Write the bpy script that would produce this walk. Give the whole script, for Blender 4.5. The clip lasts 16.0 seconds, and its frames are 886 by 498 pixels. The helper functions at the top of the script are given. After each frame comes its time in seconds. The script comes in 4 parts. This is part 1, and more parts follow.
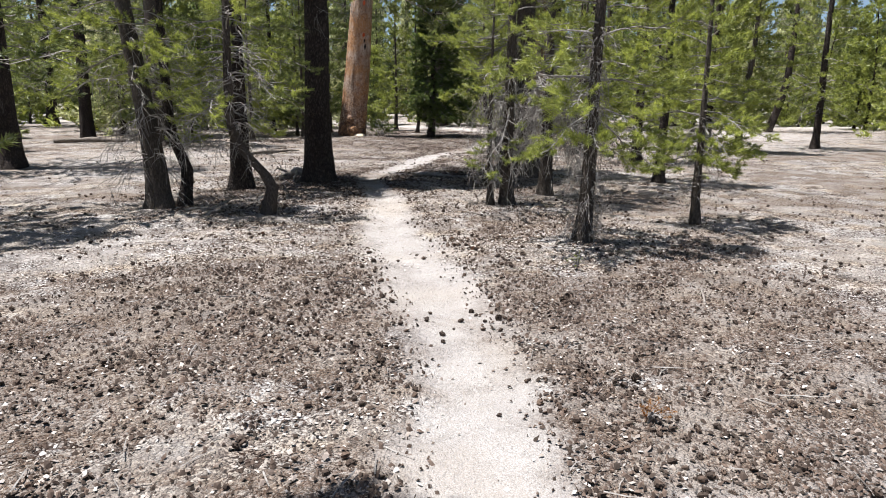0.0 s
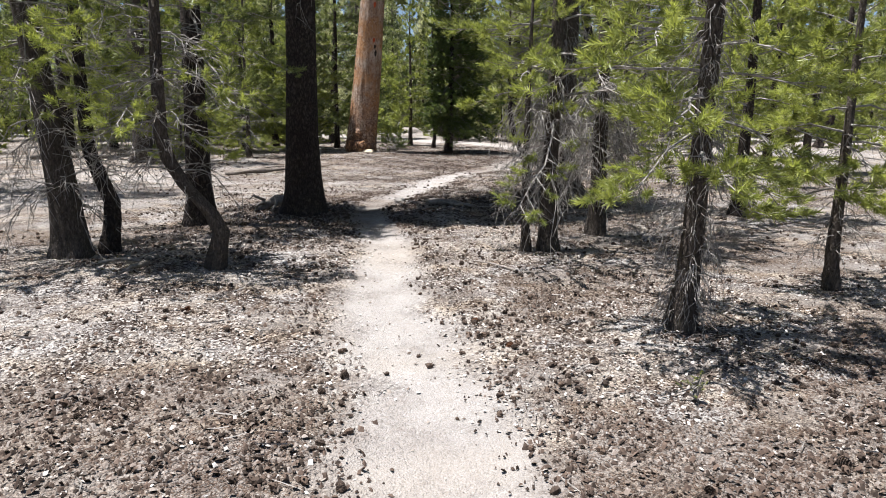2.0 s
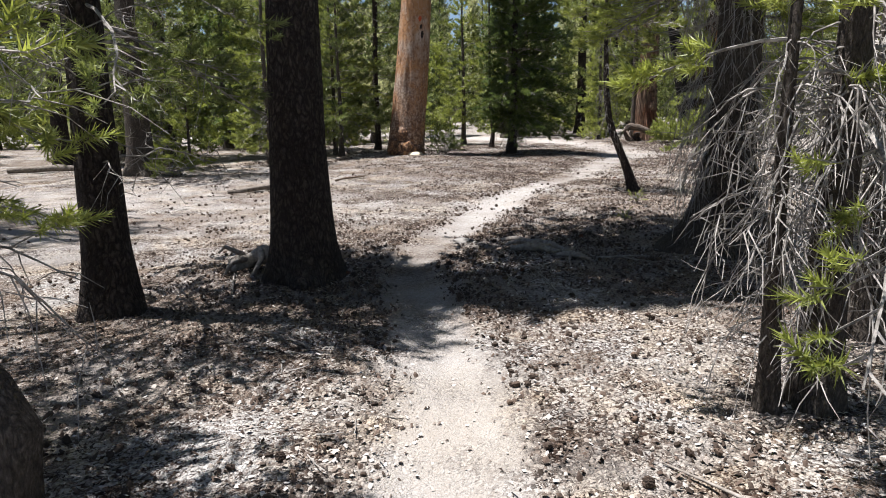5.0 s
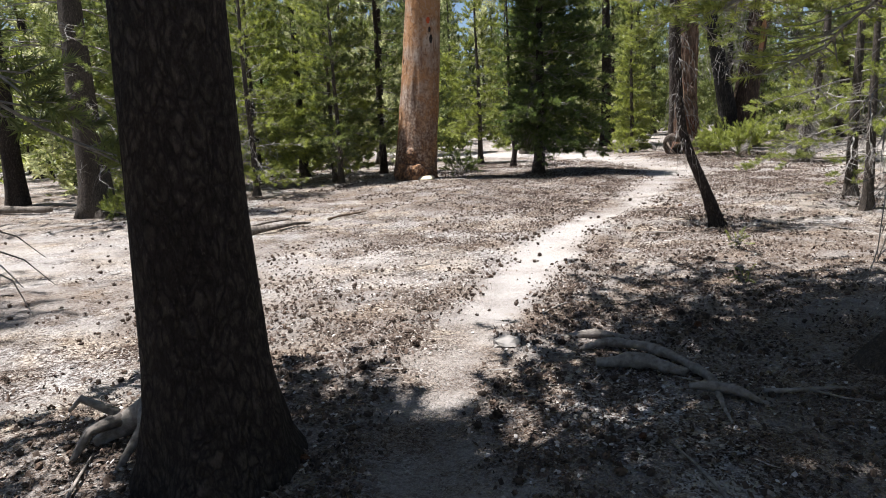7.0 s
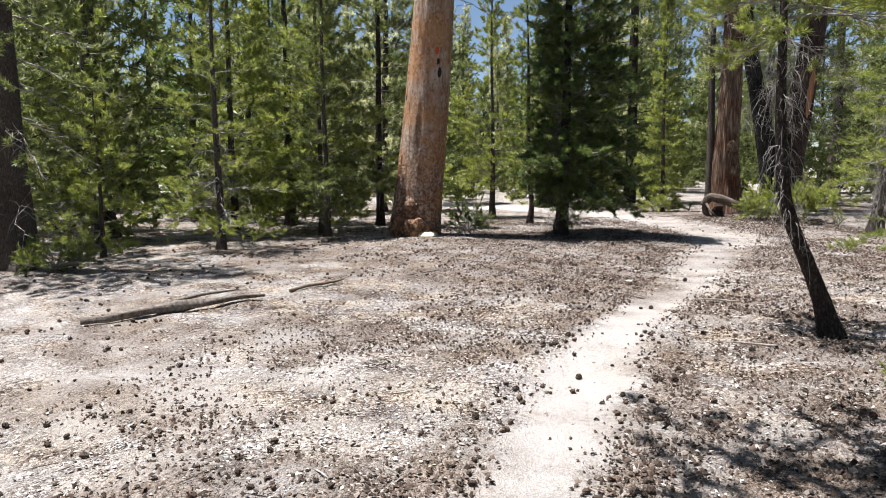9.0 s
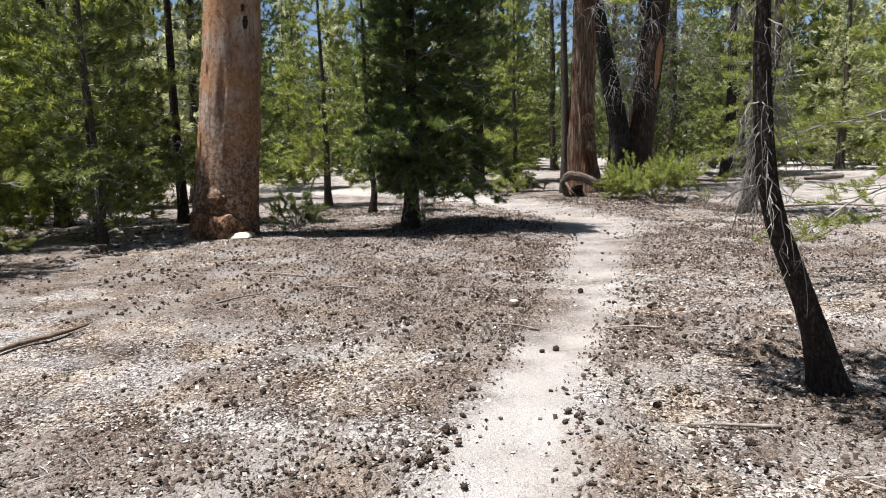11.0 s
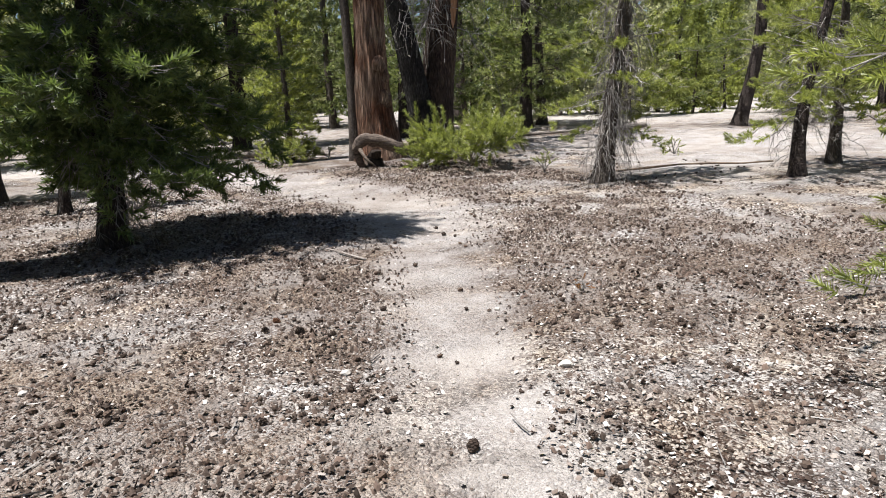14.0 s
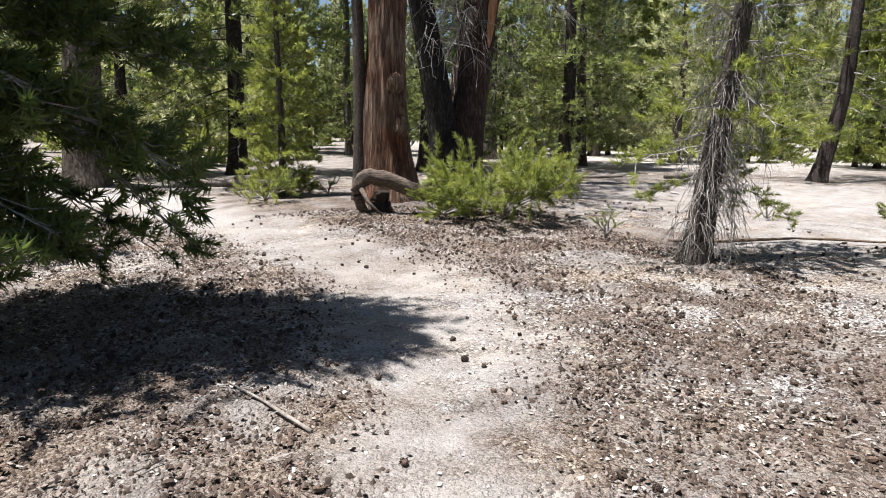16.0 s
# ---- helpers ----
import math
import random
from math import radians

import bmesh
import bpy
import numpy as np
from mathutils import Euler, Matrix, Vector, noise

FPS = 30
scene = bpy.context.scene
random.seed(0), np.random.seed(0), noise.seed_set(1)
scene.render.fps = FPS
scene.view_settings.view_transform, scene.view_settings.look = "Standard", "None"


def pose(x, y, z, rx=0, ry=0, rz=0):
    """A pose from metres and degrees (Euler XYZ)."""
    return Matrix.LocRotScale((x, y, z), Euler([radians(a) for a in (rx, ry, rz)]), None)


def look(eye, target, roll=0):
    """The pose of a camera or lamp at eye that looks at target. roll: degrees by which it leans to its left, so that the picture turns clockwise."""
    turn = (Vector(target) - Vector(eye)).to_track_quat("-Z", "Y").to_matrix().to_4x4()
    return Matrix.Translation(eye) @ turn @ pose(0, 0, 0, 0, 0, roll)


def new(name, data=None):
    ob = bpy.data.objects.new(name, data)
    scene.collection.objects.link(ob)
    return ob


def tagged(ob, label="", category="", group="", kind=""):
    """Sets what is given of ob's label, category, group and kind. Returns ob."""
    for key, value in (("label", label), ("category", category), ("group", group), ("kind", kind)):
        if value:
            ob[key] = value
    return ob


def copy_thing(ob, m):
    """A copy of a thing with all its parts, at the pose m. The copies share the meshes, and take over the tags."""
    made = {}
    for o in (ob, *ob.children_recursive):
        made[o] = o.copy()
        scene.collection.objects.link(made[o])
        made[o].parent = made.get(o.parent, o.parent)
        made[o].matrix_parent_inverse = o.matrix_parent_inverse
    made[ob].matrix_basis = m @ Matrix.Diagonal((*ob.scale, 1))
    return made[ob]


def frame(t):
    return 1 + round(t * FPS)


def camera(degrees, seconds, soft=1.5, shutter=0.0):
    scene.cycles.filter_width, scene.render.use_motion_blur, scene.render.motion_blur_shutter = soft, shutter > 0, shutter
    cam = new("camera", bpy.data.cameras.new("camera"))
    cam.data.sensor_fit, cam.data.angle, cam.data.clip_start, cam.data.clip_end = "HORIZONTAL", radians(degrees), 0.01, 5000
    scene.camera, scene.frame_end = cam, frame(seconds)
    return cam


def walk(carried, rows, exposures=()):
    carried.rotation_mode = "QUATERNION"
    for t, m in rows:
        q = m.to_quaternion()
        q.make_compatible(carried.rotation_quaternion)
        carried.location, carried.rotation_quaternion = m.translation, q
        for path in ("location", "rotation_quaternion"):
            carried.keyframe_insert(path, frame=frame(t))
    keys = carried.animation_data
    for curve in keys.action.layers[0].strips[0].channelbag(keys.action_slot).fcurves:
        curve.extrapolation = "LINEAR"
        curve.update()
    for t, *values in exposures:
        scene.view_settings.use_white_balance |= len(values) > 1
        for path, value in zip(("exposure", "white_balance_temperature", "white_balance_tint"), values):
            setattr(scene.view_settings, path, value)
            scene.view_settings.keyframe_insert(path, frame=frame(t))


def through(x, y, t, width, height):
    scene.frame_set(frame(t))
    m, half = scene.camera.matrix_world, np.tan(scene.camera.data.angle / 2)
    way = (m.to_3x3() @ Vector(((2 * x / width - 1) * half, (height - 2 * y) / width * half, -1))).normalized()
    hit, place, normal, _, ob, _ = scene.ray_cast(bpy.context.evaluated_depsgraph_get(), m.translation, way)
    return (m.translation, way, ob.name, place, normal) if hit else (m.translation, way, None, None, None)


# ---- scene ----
PATH = [
    (0, (0.000, 0.000, 1.604), (0.000, 1.952, 1.169), 0.39),
    (0.5, (-0.033, 0.730, 1.588), (-0.026, 2.685, 1.167), 0.22),
    (1, (-0.019, 1.450, 1.581), (-0.018, 3.409, 1.180), 0.63),
    (1.5, (-0.013, 2.142, 1.578), (-0.046, 4.101, 1.174), -0.30),
    (2, (-0.014, 2.824, 1.549), (-0.066, 4.783, 1.151), 0.43),
    (2.5, (-0.054, 3.540, 1.520), (-0.217, 5.493, 1.120), 0.26),
    (3, (-0.131, 4.235, 1.499), (-0.293, 6.184, 1.083), -0.10),
    (3.5, (-0.237, 4.962, 1.506), (-0.398, 6.913, 1.096), 0.34),
    (3.7, (-0.291, 5.246, 1.502), (-0.463, 7.201, 1.117), 0.33),
    (6, (-0.752, 8.618, 1.521), (-0.958, 10.560, 1.089), -2.13),
    (6.5, (-0.866, 9.360, 1.515), (-1.088, 11.305, 1.107), -2.73),
    (7, (-0.980, 10.120, 1.543), (-1.213, 12.071, 1.171), -2.91),
    (7.5, (-1.076, 10.849, 1.550), (-1.315, 12.808, 1.226), -2.62),
    (8, (-1.152, 11.576, 1.568), (-1.420, 13.544, 1.331), -1.18),
    (8.2, (-1.171, 11.833, 1.547), (-1.452, 13.803, 1.338), -0.47),
    (10.3, (-1.170, 14.768, 1.595), (-1.145, 16.745, 1.289), -2.24),
    (10.5, (-1.185, 15.058, 1.588), (-1.072, 17.032, 1.287), -2.32),
    (11, (-1.153, 15.768, 1.542), (-0.956, 17.734, 1.235), -1.49),
    (11.5, (-1.077, 16.510, 1.560), (-0.775, 18.461, 1.243), -0.82),
    (12, (-0.964, 17.225, 1.578), (-0.565, 19.154, 1.234), -0.74),
    (12.5, (-0.807, 17.942, 1.581), (-0.343, 19.852, 1.207), -1.00),
    (13, (-0.662, 18.643, 1.564), (-0.008, 20.487, 1.149), -2.08),
    (13.5, (-0.449, 19.363, 1.514), (0.300, 21.162, 1.064), -2.84),
    (14, (-0.218, 20.112, 1.506), (0.574, 21.890, 1.049), -2.81),
    (14.5, (0.082, 20.807, 1.494), (0.875, 22.589, 1.053), -1.92),
    (15, (0.379, 21.493, 1.513), (1.179, 23.276, 1.090), -1.25),
    (15.5, (0.704, 22.182, 1.493), (1.482, 23.975, 1.072), -1.12),
    (16, (0.998, 22.897, 1.471), (1.751, 24.712, 1.100), 0.54),
]
cam = camera(66.3, 16.0, soft=0.95)
walk(cam, [(t, look(eye, target, roll)) for t, eye, target, roll in PATH],
     exposures=[(0.0, 0.82), (3.5, 0.82), (6.0, 0.84), (8.0, 1.08), (10.5, 0.88), (14.0, 0.82), (16.0, 0.92)])

# ---- light ----
SUN_EL, SHADE = 75.0, Vector((0.985, -0.12, 0.0)).normalized()   # the way the shadows fall
sun_dir = (SHADE * math.cos(radians(SUN_EL)) - Vector((0, 0, math.sin(radians(SUN_EL))))).normalized()
sun = new("sun", bpy.data.lights.new("sun", "SUN"))
sun.data.energy, sun.data.angle, sun.data.color = 6.0, radians(0.53), (1.0, 0.982, 0.972)
sun.matrix_world = Matrix.Translation((-20, 5, 40)) @ sun_dir.to_track_quat("-Z", "Y").to_matrix().to_4x4()
world = bpy.data.worlds.new("sky")
scene.world = world
world.use_nodes = True
wn = world.node_tree.nodes
sky = wn.new("ShaderNodeTexSky")
sky.sky_type, sky.sun_disc = "NISHITA", False
sky.sun_elevation, sky.sun_rotation = radians(SUN_EL), math.atan2(-SHADE.x, -SHADE.y)
sky.altitude, sky.air_density, sky.dust_density = 2000, 1.0, 1.6
world.node_tree.links.new(sky.outputs[0], wn["Background"].inputs[0])
wn["Background"].inputs[1].default_value = 0.06


# ---- materials ----
class Nodes:
    """A small wrapper that builds a node material."""

    def __init__(self, name):
        self.mat = bpy.data.materials.new(name)
        self.mat.use_nodes = True
        self.t = self.mat.node_tree
        self.bsdf = self.t.nodes["Principled BSDF"]
        self.out = self.t.nodes["Material Output"]
        self.co = self.t.nodes.new("ShaderNodeTexCoord").outputs["Object"]

    def add(self, kind, **ins):
        n = self.t.nodes.new("ShaderNode" + kind)
        for k, v in ins.items():
            key = k.replace("_", " ")
            key = int(key[1:]) if key[0] == "i" and key[1:].isdigit() else key
            if isinstance(v, bpy.types.NodeSocket):
                self.t.links.new(v, n.inputs[key])
            else:
                n.inputs[key].default_value = v
        return n

    def scaled(self, s):
        n = self.add("Mapping", Vector=self.co)
        n.inputs["Scale"].default_value = s
        return n.outputs[0]

    def noise(self, scale, detail=4.0, rough=0.55, co=None):
        return self.add("TexNoise", Vector=co or self.co, Scale=scale, Detail=detail, Roughness=rough).outputs["Fac"]

    def voronoi(self, scale, co=None, feature="F1"):
        n = self.t.nodes.new("ShaderNodeTexVoronoi")
        n.feature = feature
        self.t.links.new(co or self.co, n.inputs["Vector"])
        n.inputs["Scale"].default_value = scale
        return n

    def ramp(self, fac, stops):
        n = self.t.nodes.new("ShaderNodeValToRGB")
        self.t.links.new(fac, n.inputs[0])
        e = n.color_ramp.elements
        while len(e) < len(stops):
            e.new(0.5)
        for el, (p, c) in zip(e, stops):
            el.position = p
            el.color = (*c, 1) if len(c) == 3 else (c[0], c[0], c[0], 1)
        return n.outputs[0]

    def mix(self, fac, a, b, how="MIX"):
        n = self.t.nodes.new("ShaderNodeMix")
        n.data_type, n.blend_type = "RGBA", how
        for key, v in ((0, fac), (6, a), (7, b)):
            if isinstance(v, bpy.types.NodeSocket):
                self.t.links.new(v, n.inputs[key])
            else:
                n.inputs[key].default_value = (*v, 1) if isinstance(v, tuple) else v
        return n.outputs[2]

    def math(self, how, a, b=0.5):
        n = self.t.nodes.new("ShaderNodeMath")
        n.operation = how
        for key, v in ((0, a), (1, b)):
            if isinstance(v, bpy.types.NodeSocket):
                self.t.links.new(v, n.inputs[key])
            else:
                n.inputs[key].default_value = v
        return n.outputs[0]

    def done(self, color, rough=0.9, bump=None, strength=0.5, dist=0.01, spec=0.2):
        if isinstance(color, tuple):
            self.bsdf.inputs["Base Color"].default_value = (*color, 1)
        else:
            self.t.links.new(color, self.bsdf.inputs["Base Color"])
        self.bsdf.inputs["Roughness"].default_value = rough
        self.bsdf.inputs["Specular IOR Level"].default_value = spec
        if bump is not None:
            b = self.add("Bump", Height=bump, Strength=strength, Distance=dist)
            self.t.links.new(b.outputs[0], self.bsdf.inputs["Normal"])
        return self.mat


def bark_material(name, dark, mid, light, plate=16.0, stretch=0.35, depth=0.02, cracks=0.55):
    m = Nodes(name)
    co = m.scaled((1, 1, stretch))
    warp = m.add("TexNoise", Vector=co, Scale=plate * 0.35, Detail=5.0)
    wco = m.mix(0.16, co, warp.outputs["Color"])
    cell = m.voronoi(plate, wco, "DISTANCE_TO_EDGE").outputs["Distance"]
    crack = m.ramp(cell, [(0.0, (0.0,)), (0.3, (1.0,))])
    scaly = m.noise(plate * 1.6, 7.0, 0.7, co)
    big = m.noise(1.3, 5.0)
    col = m.mix(m.ramp(big, [(0.35, (0.0,)), (0.65, (1.0,))]), mid, light)
    col = m.mix(m.ramp(scaly, [(0.36, (0.75,)), (0.6, (0.0,))]), col, dark)
    col = m.mix(m.ramp(m.noise(plate * 3.0, 3.0, 0.6, co), [(0.58, (0.0,)), (0.74, (0.5,))]), col, tuple(min(1.0, 1.5 * c) for c in light))
    col = m.mix(m.math("MULTIPLY", m.math("SUBTRACT", 1.0, crack), cracks), col, dark)
    h = m.math("ADD", m.math("MULTIPLY", crack, 0.45), m.math("MULTIPLY", scaly, 0.9))
    return m.done(col, 0.92, h, 1.0, depth)


def smooth_bark_material(name):
    """Tan bark, worn smooth above, flaking red-brown and dark towards the foot."""
    m = Nodes(name)
    long_ = m.noise(2.2, 6.0, 0.6, m.scaled((1.87, 1.87, 0.425)))
    patch = m.noise(1.36, 4.25, 0.552)
    warp = m.add("TexNoise", Vector=m.co, Scale=9.0, Detail=4.0)
    wco = m.mix(0.1, m.scaled((1, 1, 0.7)), warp.outputs["Color"])
    cell = m.voronoi(26.0, wco)
    cid = m.add("SeparateColor", Color=cell.outputs["Color"]).outputs[0]
    flake = m.noise(15.0, 8.0, 0.76)
    col = m.mix(m.ramp(long_, [(0.4, (0.0,)), (0.58, (1.0,))]), (0.374, 0.221, 0.14), (0.595, 0.476, 0.391))
    ridge = m.noise(1.0, 5.0, 0.6, m.scaled((16, 16, 0.7)))
    col = m.mix(m.ramp(ridge, [(0.5, (0.0,)), (0.62, (0.7,))]), col, (0.212, 0.132, 0.0935))
    col = m.mix(m.ramp(patch, [(0.44, (0.0,)), (0.58, (0.85,))]), col, (0.51, 0.255, 0.111))
    col = m.mix(m.ramp(cid, [(0.0, (0.55,)), (0.3, (0.0,))]), col, (0.187, 0.0978, 0.0595))
    col = m.mix(m.ramp(cid, [(0.7, (0.0,)), (1.0, (0.5,))]), col, (0.595, 0.476, 0.383))
    sep = m.add("SeparateXYZ", Vector=m.co).outputs[2]
    low = m.ramp(m.math("DIVIDE", m.math("ADD", sep, m.math("MULTIPLY", m.noise(1.5, 4.0), 3.0)), 6.0), [(0.3, (1.0,)), (0.78, (0.06,))])
    worn = m.math("MULTIPLY", m.ramp(flake, [(0.44, (0.0,)), (0.55, (0.95,))]), low)
    col = m.mix(worn, col, (0.111, 0.0527, 0.0357))
    col = m.mix(m.math("MULTIPLY", m.ramp(m.noise(24.0, 6.0, 0.7), [(0.55, (0.0,)), (0.68, (0.85,))]), low), col, (0.493, 0.281, 0.145))
    foot = m.ramp(m.math("ADD", sep, m.math("MULTIPLY", m.noise(2.5, 4.0), 1.0)), [(0.6, (0.7,)), (2.0, (0.0,))])
    col = m.mix(m.math("MULTIPLY", foot, m.ramp(flake, [(0.38, (0.1,)), (0.55, (1.0,))])), col, (0.085, 0.0578, 0.0467))
    h = m.math("ADD", m.math("MULTIPLY", flake, 1.4), m.math("MULTIPLY", m.math("SUBTRACT", cid, ridge), 0.6))
    return m.done(col, 0.88, h, 1.0, 0.05)


def needle_material(name, a, b, through, thin=0.4):
    m = Nodes(name)
    rnd = m.add("NewGeometry").outputs["Random Per Island"]
    # tuft-sized contrast puts the shade inside the crown into the colour
    col = m.mix(m.ramp(m.noise(6.5, 3.0, 0.6), [(0.34, (0.0,)), (0.62, (1.0,))]), a, b)
    col = m.mix(m.math("MULTIPLY", rnd, 0.35), col, (b[0] * 1.5, b[1] * 1.35, b[2] * 1.2))
    tree = m.add("ObjectInfo").outputs["Random"]
    col = m.mix(m.math("MULTIPLY", tree, 0.3), col, (a[0] * 0.75, a[1] * 0.85, a[2] * 1.2))
    m.done(col, 0.45, spec=0.4)
    tr = m.add("BsdfTranslucent", Color=m.mix(1.0, col, through, "MULTIPLY"))
    mx = m.add("MixShader", Fac=thin)
    m.t.links.new(m.bsdf.outputs[0], mx.inputs[1])
    m.t.links.new(tr.outputs[0], mx.inputs[2])
    m.t.links.new(mx.outputs[0], m.out.inputs[0])
    return m.mat


def wood_material(name, dark, light, grain=(30, 30, 3), depth=0.006):
    m = Nodes(name)
    g = m.noise(1.0, 6.0, 0.65, m.scaled(grain))
    col = m.mix(m.ramp(g, [(0.3, (0.0,)), (0.7, (1.0,))]), dark, light)
    col = m.mix(m.math("MULTIPLY", m.noise(5.0), 0.5), col, dark)
    return m.done(col, 0.85, g, 0.7, depth)


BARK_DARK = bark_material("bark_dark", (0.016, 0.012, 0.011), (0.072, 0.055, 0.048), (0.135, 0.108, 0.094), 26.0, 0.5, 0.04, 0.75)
BARK_GREY = bark_material("bark_grey", (0.0266, 0.0205, 0.0175), (0.114, 0.0927, 0.0775), (0.19, 0.163, 0.141), 36.0, 0.35)
BARK_RED = smooth_bark_material("bark_tan")
BARK_SNAG = bark_material("bark_snag", (0.03, 0.016, 0.011), (0.23, 0.095, 0.05), (0.40, 0.29, 0.215), 15.0, 0.1, 0.07, 0.6)
BARK_CHAR = bark_material("bark_charred", (0.00608, 0.00532, 0.00532), (0.0198, 0.0167, 0.0152), (0.0988, 0.0912, 0.0851), 20.0, 0.25, 0.05, 0.7)
BARK_BROWN = bark_material("bark_brown", (0.0228, 0.0152, 0.0122), (0.0836, 0.057, 0.0456), (0.167, 0.118, 0.0912), 18.0, 0.2, 0.06, 0.6)
BARK_FAR = bark_material("bark_far", (0.0228, 0.0182, 0.0152), (0.0912, 0.0722, 0.0608), (0.19, 0.16, 0.137), 14.0, 0.35)
TWIG = wood_material("grey_twig", (0.10, 0.088, 0.078), (0.54, 0.505, 0.475), (20, 20, 20))
DEAD = wood_material("weathered_wood", (0.12, 0.098, 0.082), (0.44, 0.40, 0.365), (26, 26, 26))
ROT_GREY = wood_material("grey_brown_wood", (0.055, 0.042, 0.034), (0.33, 0.29, 0.255), (22, 22, 22), 0.02)
ROT = wood_material("brown_dead_wood", (0.06, 0.04, 0.028), (0.27, 0.2, 0.145), (26, 26, 26))
ROT_DARK = wood_material("dark_rotten_wood", (0.015, 0.011, 0.009), (0.10, 0.075, 0.06), (18, 18, 6), 0.03)
ORANGE = wood_material("orange_grain", (0.20, 0.085, 0.04), (0.50, 0.30, 0.17), (14, 14, 2))
LOG_WOOD = wood_material("split_log_wood", (0.035, 0.025, 0.02), (0.26, 0.205, 0.168), (7, 40, 40), 0.03)
CUT = wood_material("pale_cut_wood", (0.45, 0.38, 0.27), (0.68, 0.6, 0.46), (40, 40, 40))
NEEDLE = needle_material("needles_bright", (0.045, 0.068, 0.02), (0.34, 0.38, 0.115), (1.6, 1.6, 0.95), 0.34)
# darker needle copy; among the forest it puts dense shading into the colour
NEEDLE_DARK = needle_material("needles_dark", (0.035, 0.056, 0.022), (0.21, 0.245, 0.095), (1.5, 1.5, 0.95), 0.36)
# paler, bluer copy for far trees; sheen and fill light put into the colour
NEEDLE_FAR = needle_material("needles_far_lit", (0.08, 0.105, 0.055), (0.46, 0.48, 0.30), (1.6, 1.55, 1.25), 0.48)
NEEDLE_DRY = needle_material("needles_dry", (0.20, 0.09, 0.03), (0.32, 0.16, 0.05), (1.2, 1.0, 0.6))


# deep green of the dense conifer, and forest shading put into colour
NEEDLE_SHADE = needle_material("needles_deep_green_shade", (0.035, 0.062, 0.024), (0.15, 0.19, 0.07), (1.3, 1.4, 0.8))
PAINT = wood_material("red_paint_mark", (0.45, 0.07, 0.03), (0.62, 0.14, 0.05), (30, 30, 30))


def ground_material():
    m = Nodes("granite_sand_and_litter")
    attr = m.t.nodes.new("ShaderNodeAttribute")
    attr.attribute_name = "bare"
    bare = attr.outputs["Fac"]
    fine = m.noise(90.0, 3.0)
    edge = m.math("ADD", bare, m.math("MULTIPLY", m.math("SUBTRACT", m.noise(2.4, 5.25, 0.525), 0.5), 1.1))
    edge = m.math("ADD", edge, m.math("MULTIPLY", m.math("SUBTRACT", m.noise(28.0, 4.0, 0.7), 0.5), 0.7))
    open_ = m.ramp(edge, [(0.3, (0.0,)), (0.85, (1.0,))])
    sand = m.mix(m.ramp(m.noise(2.0, 6.0), [(0.3, (0.0,)), (0.7, (1.0,))]), (0.386, 0.362, 0.349), (0.489, 0.469, 0.455))
    sand = m.mix(m.ramp(m.noise(130.0, 2.0), [(0.42, (0.6,)), (0.6, (0.0,))]), sand, (0.27, 0.232, 0.203))
    sand = m.mix(m.ramp(m.noise(14.0, 5.0, 0.7), [(0.5, (0.0,)), (0.74, (0.4,))]), sand, (0.3, 0.259, 0.221))
    sand = m.mix(m.ramp(m.noise(0.675, 3.75, 0.45), [(0.48, (0.0,)), (0.66, (0.4,))]), sand, (0.413, 0.356, 0.296))
    warp = m.add("TexNoise", Vector=m.co, Scale=26.0, Detail=3.0)
    wco = m.mix(0.05, m.co, warp.outputs["Color"])
    cell = m.voronoi(48.0, wco)
    cid = m.add("SeparateColor", Color=cell.outputs["Color"]).outputs[0]
    cell2 = m.voronoi(110.0, wco)
    cid2 = m.add("SeparateColor", Color=cell2.outputs["Color"]).outputs[1]
    stops = [(0.0, (0.0225, 0.015, 0.012)), (0.25, (0.075, 0.0503, 0.0413)), (0.43, (0.165, 0.124, 0.106)), (0.52, (0.413, 0.375, 0.349)), (0.8, (0.57, 0.54, 0.517)), (1.0, (0.63, 0.608, 0.585))]
    share = m.math("MULTIPLY", m.math("SUBTRACT", m.noise(1.95, 4.5, 0.525), 0.53), 1.5)
    chips = m.mix(m.ramp(m.noise(9.0, 4.0), [(0.4, (0.15,)), (0.6, (0.85,))]), m.ramp(m.math("ADD", cid, share), stops), m.ramp(m.math("ADD", cid2, share), stops))
    chips = m.mix(m.ramp(m.noise(1.3, 6.0, 0.65), [(0.42, (0.0,)), (0.6, (0.8,))]), chips, m.mix(1.0, chips, (1.0, 0.86, 0.68), "MULTIPLY"))
    duff = m.mix(m.ramp(m.noise(70.0, 4.0, 0.7), [(0.38, (0.0,)), (0.6, (1.0,))]), (0.022, 0.014, 0.01), (0.245, 0.17, 0.125))
    duff = m.mix(m.ramp(m.noise(105.0, 3.0, 0.6), [(0.55, (0.0,)), (0.62, (0.9,))]), duff, (0.42, 0.375, 0.338))
    duffy = m.t.nodes.new("ShaderNodeAttribute")
    duffy.attribute_name = "duff"
    patch = m.math("ADD", duffy.outputs["Fac"], m.math("MULTIPLY", m.math("SUBTRACT", m.noise(5.25, 6, 0.562), 0.5), 2.0))
    patch = m.ramp(patch, [(0.38, (0.0,)), (0.62, (1.0,))])
    cover = m.mix(m.math("MULTIPLY", patch, 0.6), chips, duff)
    cover = m.mix(m.ramp(m.noise(1.27, 5.25, 0.525), [(0.5, (0.0,)), (0.68, (0.7,))]), cover, sand)
    col = m.mix(open_, cover, sand)
    h = m.math("ADD", m.math("MULTIPLY", m.math("SUBTRACT", 1.0, open_), m.math("SUBTRACT", 1.0, cell.outputs["Distance"])), m.math("MULTIPLY", fine, 0.5))
